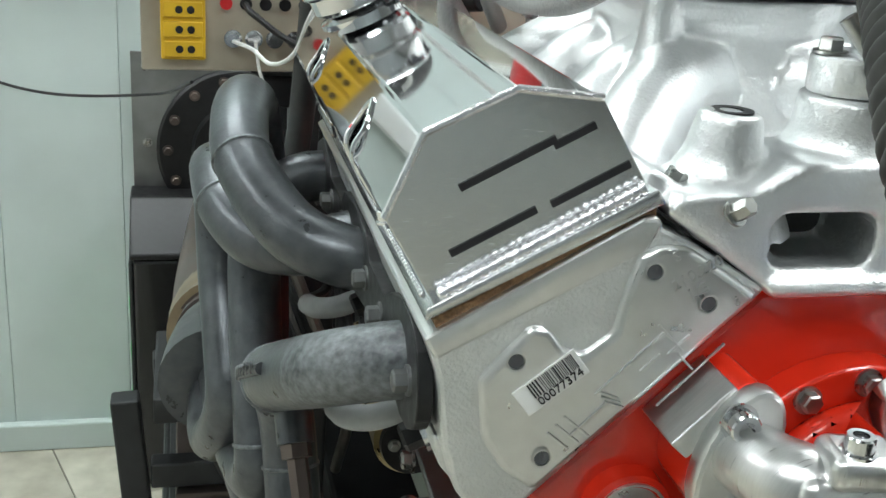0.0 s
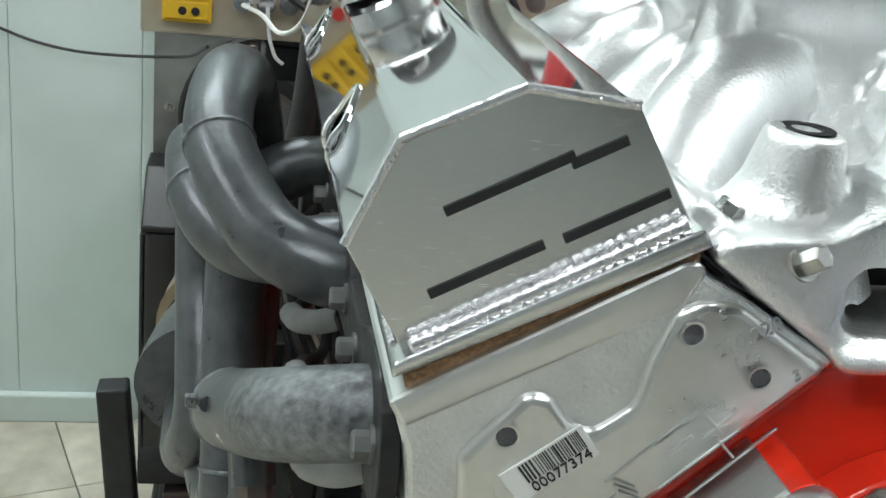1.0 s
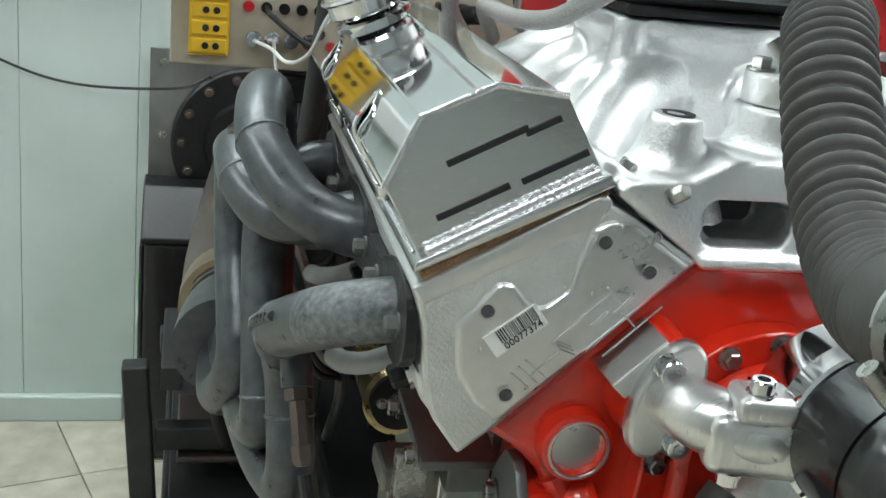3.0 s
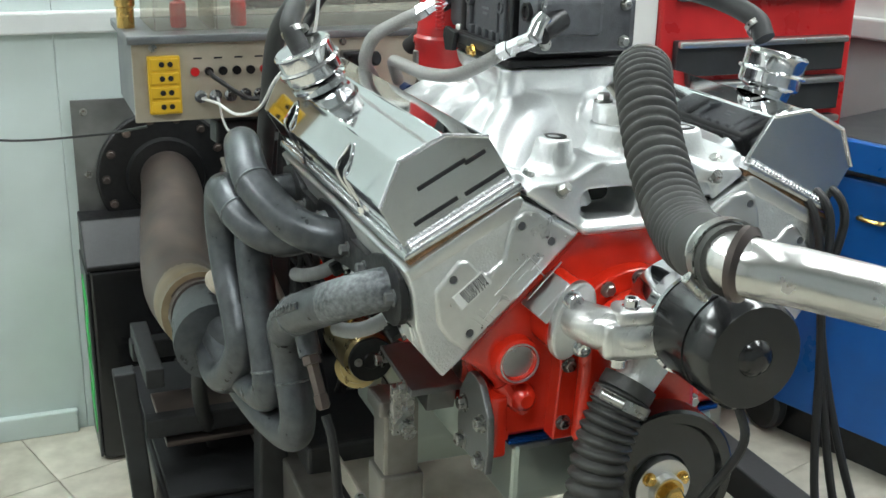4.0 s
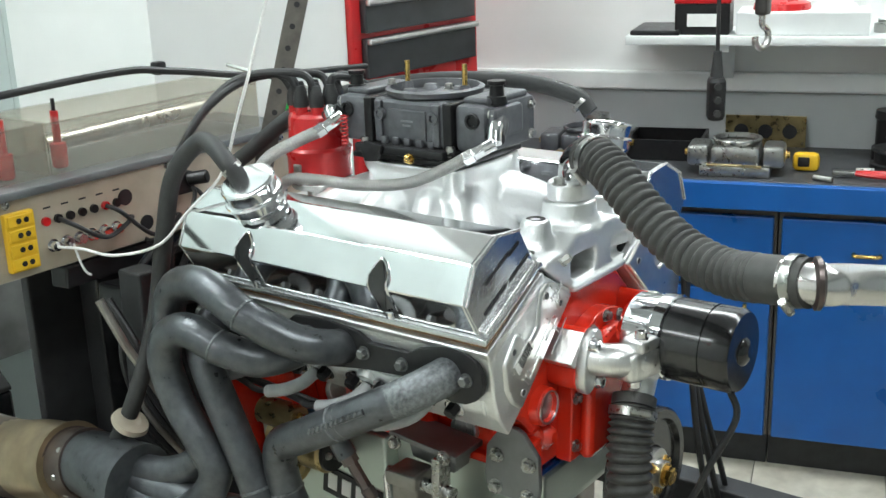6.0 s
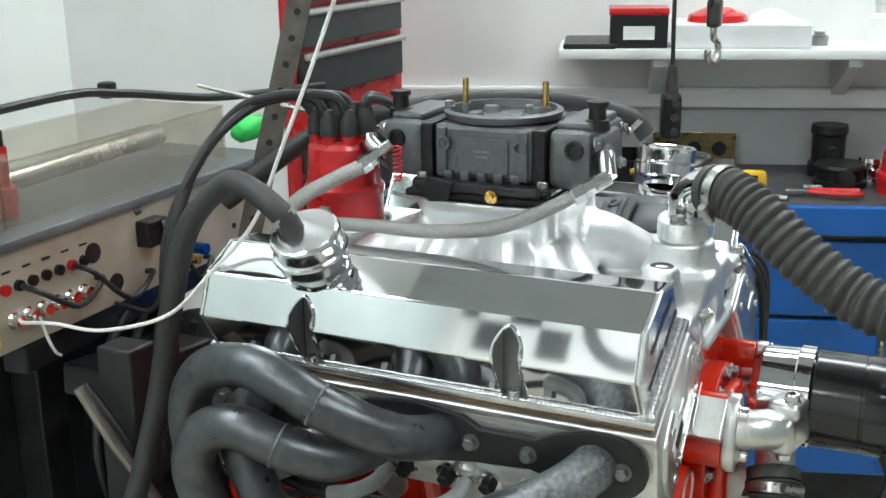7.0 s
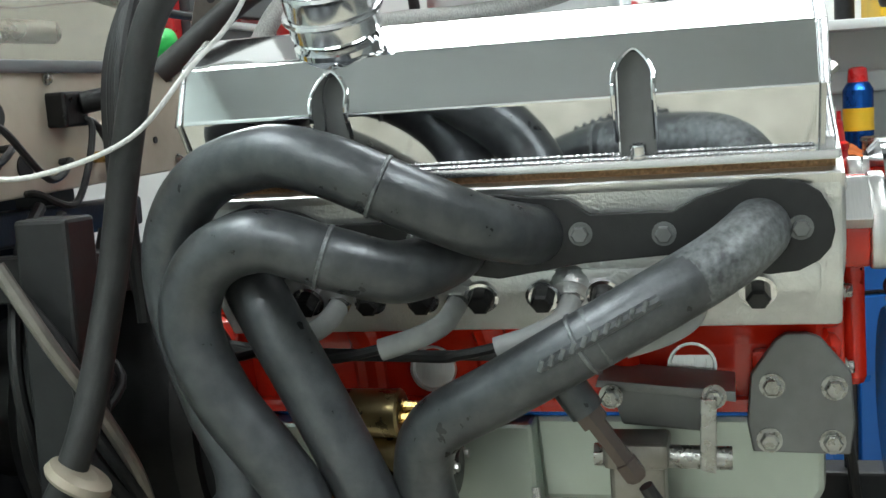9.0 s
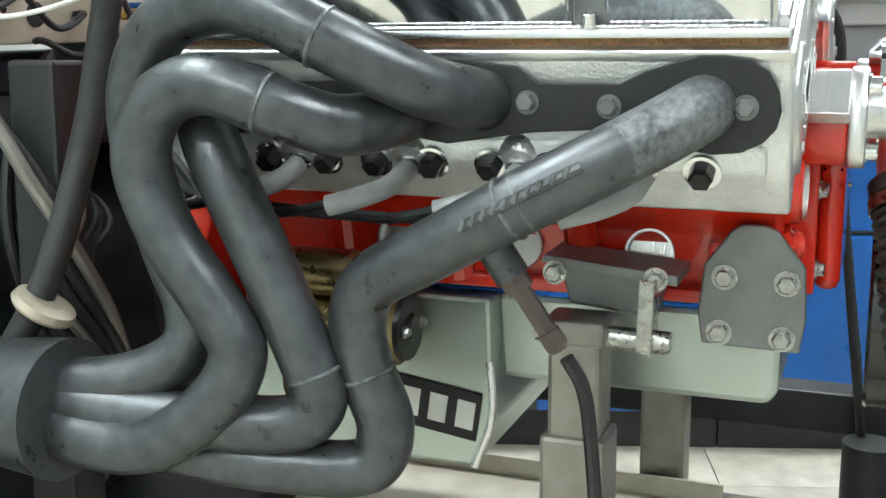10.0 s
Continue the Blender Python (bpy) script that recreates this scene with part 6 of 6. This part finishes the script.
part("white_part", lathe(at(1.50, 0.27, ZS + 0.05), at(1.50, 0.27, 2), [(0, 0.06), (0.015, 0.05), (0.03, 0.02)], 12), "paper", b, "white parts in the bin")
for t, r, h, m, nm, lb in ((0.52, 0.035, 0.09, "paper", "plastic_jar", "white plastic jar on the shelf"), (0.56, 0.014, 0.06, "steel", "small_bottle", "small grey bottle on the shelf"), (0.68, 0.022, 0.11, "carbblack", "bottle", "dark bottle with a label on the shelf"), (0.86, 0.035, 0.13, "steel", "metal_can", "grey metal can on the shelf"), (0.38, 0.02, 0.03, "steel", "small_part", "small metal part on the shelf")):
    c = at(1.50, t, ZS)
    b = thing(nm, c, lb, nm.split("_")[-1])
    part("body", lathe(c, c + Vector((0, 0, 1)), [(0, r), (h * 0.7, r), (h * 0.8, r * 0.6), (h, r * 0.6)], 20), m, b)
    part("cap", lathe(c + Vector((0, 0, h)), c + Vector((0, 0, 2)), [(0, r * 0.68), (h * 0.12, r * 0.68)], 16), "trim", b)
shelf_box(1.48, 0.80, 0.10, 0.14, 0.06, "yellow", "yellow_box", "yellow cardboard box on the shelf", "box")

# things on the tool chest
cc = Vector((0.75, 1.05, 1.55))
b = thing("red_jug", cc, "red plastic distributor cap on the tool chest", "cap")
part("body", lathe(cc, cc + Vector((0, 0, 1)), [(0, 0.05), (0.05, 0.05), (0.054, 0.056), (0.065, 0.056), (0.07, 0.046), (0.12, 0.044), (0.125, 0.03)], 24), "redplastic", b)
cc = Vector((0.655, 1.03, 1.55))
b = thing("paper_roll", cc, "white paper towel roll on the tool chest", "paper roll")
part("roll", lathe(cc, cc + Vector((0, 0, 1)), [(0, 0.05), (0.003, 0.055), (0.17, 0.055), (0.173, 0.05), (0.173, 0.02), (0.1, 0.02)], 28), "paper", b)

# banner, hoist chain, pendant
bn = thing("banner", at(S_WALL, 0.45, 1.46), "pale blue-white vinyl banner with a black sign on the bench wall", "banner")
BZ, BT = 1.46, -0.47


def rounded(t0, t1, z0, z1, r, s, depth):
    """A slab with rounded corners, flat against the bench wall."""
    b = bmesh.new()
    pts = [(cx + r * math.cos(math.radians(a)), cz + r * math.sin(math.radians(a))) for cx, cz, a0 in ((t1 - r, z1 - r, 0), (t0 + r, z1 - r, 90), (t0 + r, z0 + r, 180), (t1 - r, z0 + r, 270)) for a in range(a0, a0 + 91, 15)]
    lo = [b.verts.new(rw(s, t, z)) for t, z in pts]
    hi = [b.verts.new(rw(s - depth, t, z)) for t, z in pts]
    b.faces.new(lo)
    b.faces.new(hi)
    for k in range(len(pts)):
        b.faces.new((lo[k], lo[(k + 1) % len(pts)], hi[(k + 1) % len(pts)], hi[k]))
    return b


sheet = bmesh.new()
bmesh.ops.create_grid(sheet, x_segments=70, y_segments=24, size=1)
for v in sheet.verts:
    t, z = BT + (v.co.x + 1) * 0.93, BZ + (v.co.y + 1) * 0.31
    sag = 0.003 + 0.0024 * noise.noise(Vector((t * 4, z * 5, 0))) + 0.0015 * noise.noise(Vector((t * 13 + z * 6, z * 3, 4)))
    v.co = Vector(rw(S_WALL - 0.002 - sag, t, z - 0.006 * abs(math.sin((t - BT) * 5.3))))
bmesh.ops.solidify(sheet, geom=sheet.faces[:], thickness=0.001)
part("sheet", sheet, "banner", bn)
part("sign_border", rounded(BT + 0.03, BT + 1.02, BZ + 0.075, BZ + 0.37, 0.05, S_WALL - 0.009, 0.002), "redplastic", bn, "red outline of the sign")
part("sign_gap", rounded(BT + 0.036, BT + 1.014, BZ + 0.081, BZ + 0.364, 0.045, S_WALL - 0.011, 0.001), "banner", bn, "white line inside the red outline")
part("sign_field", rounded(BT + 0.044, BT + 1.006, BZ + 0.089, BZ + 0.356, 0.04, S_WALL - 0.012, 0.001), "drawer", bn, "black sign field")
slant = Matrix(((1, 0.22, 0, 0), (0, 1, 0, 0), (0, 0, 1, 0), (0, 0, 0, 1)))
onwall = Matrix(((D2.x, 0, -N2.x, 0), (D2.y, 0, -N2.y, 0), (0, 1, 0, 0), (0, 0, 0, 1)))
part("lettering", text("FUEL AIR", 0.105, Matrix.Translation(rw(S_WALL - 0.0135, BT + 0.37, BZ + 0.105)) @ onwall @ slant, "lettering", 0.0006), "paper", bn, "white slanted lettering", False)
for k in range(4):
    part("letter_bar", rbox(S_WALL - 0.0137, BT + 0.68 + k * 0.075, BZ + 0.142, 0.001, 0.05, 0.07, 0.0003), "paper", bn)
for t in (BT + 0.02, BT + 0.51, BT + 1.2, BT + 1.7):
    part("eyelet", lathe(at(S_WALL - 0.004, t, BZ + 0.02), at(S_WALL - 0.0105, t, BZ + 0.02), [(0, 0.010), (0.004, 0.010), (0.006, 0.007), (0.005, 0.004)], 16), "steel", bn)
hc = thing("hoist_chain", at(1.1, 0.1, 1.9), "steel hoist chain with a hook", "hoist chain")
HCX = Vector((1.25, 0.27, 0))
for dx, dy in ((-0.014, 0.006), (0.004, -0.008), (0.018, 0.004)):
    for k in range(44):
        m = pose(HCX.x + dx, HCX.y + dy, 1.36 + k * 0.032, 0, 0, 90 if k % 2 else 20)
        ring = [(0.010 * math.cos(q * math.pi / 8), 0, 0.021 * math.sin(q * math.pi / 8)) for q in range(17)]
        part("link", tube([m @ Vector(p) for p in ring], 0.004, 6, 1, curve=False, cap=False), "shade", hc)
part("block", box((HCX.x, HCX.y, 1.325), (0.035, 0.03, 0.06), bevel=0.008), "shade", hc)
part("hook", tube([HCX + Vector(p) for p in ((0, 0, 1.30), (0, 0, 1.275), (0.018, -0.006, 1.26), (0.02, -0.006, 1.235), (0.0, 0, 1.222), (-0.02, 0.006, 1.235), (-0.022, 0.006, 1.25))], 0.0075, 12, 6), "bright", hc)
PX = Vector((1.15, 0.33, 0))
pc = thing("pendant_control", PX + Vector((0, 0, 1.2)), "black hoist pendant control hanging on its cable", "pendant")
part("cable", tube([PX + Vector((0.02, 0.02, CEIL)), PX + Vector((0.015, 0.012, 1.9)), PX + Vector((0, 0, 1.21))], 0.0045, 10, 8), "cable", pc)
part("gland", cyl(PX + Vector((0, 0, 1.165)), PX + Vector((0, 0, 1.225)), 0.015, 0.009, 14), "rubber", pc)
part("body", box(PX + Vector((0, 0, 1.12)), (0.045, 0.04, 0.10), (0, 0, 30), 0.012), "carbblack", pc)
for k in range(3):
    part("button", cyl(PX + Vector((-0.02, -0.012, 1.15 - k * 0.03)), PX + Vector((-0.03, -0.018, 1.15 - k * 0.03)), 0.008, seg=12), "rubber", pc)

# chequered banner on the west wall
cbn = thing("racing_banner", (-3.13, 0.9, 2.2), "white banner with a black chequer and a red field", "banner")
part("sheet", box((-3.135, 0.95, 2.43), (0.006, 1.5, 0.62), bevel=0.001), "paper", cbn)
for i in range(5):
    for j in range(3):
        if (i + j) % 2 == 0:
            part("square", box((-3.129, 1.62 - i * 0.13, 2.36 + j * 0.13), (0.004, 0.128, 0.128)), "drawer", cbn)
part("ring", lathe((-3.1315, 0.80, 2.50), (-3.1275, 0.80, 2.50), [(0, 0.21), (0.004, 0.21)], 40), "drawer", cbn)
part("disc", lathe((-3.1275, 0.80, 2.50), (-3.1245, 0.80, 2.50), [(0, 0.15), (0.003, 0.15)], 40), "paper", cbn)
part("field", box((-3.129, 0.42, 2.49), (0.004, 0.32, 0.46)), "redplastic", cbn)

# ---- floor tiles ----
TS = 0.305
tile_me = mesh_of("floor_tile", box((0, 0, 0), (TS - 0.0025, TS - 0.0025, 0.006), bevel=0.0008, seg=1), "tile")
far = bmesh.new()
near = 0
for i in range(-9, 12):
    for j in range(-9, 8):
        p = N2 * (j * TS) + D2 * (i * TS)
        if abs(p.x - 0.5) > 3.6 or p.y < -2.9 or p.y > 1.55:
            continue
        if -1.4 < p.x < 1.5 and p.y > -0.9:
            o = new("tile", tile_me)
            o.parent = sub
            o.matrix_basis = pose(p.x, p.y, FLOOR - 0.003, 0, 0, TURN2)
        else:
            box((p.x, p.y, FLOOR - 0.003), (TS - 0.0025, TS - 0.0025, 0.006), (0, 0, TURN2), bm=far)
tagged(part("far_tiles", far, "tile", sub), kind="stuff")
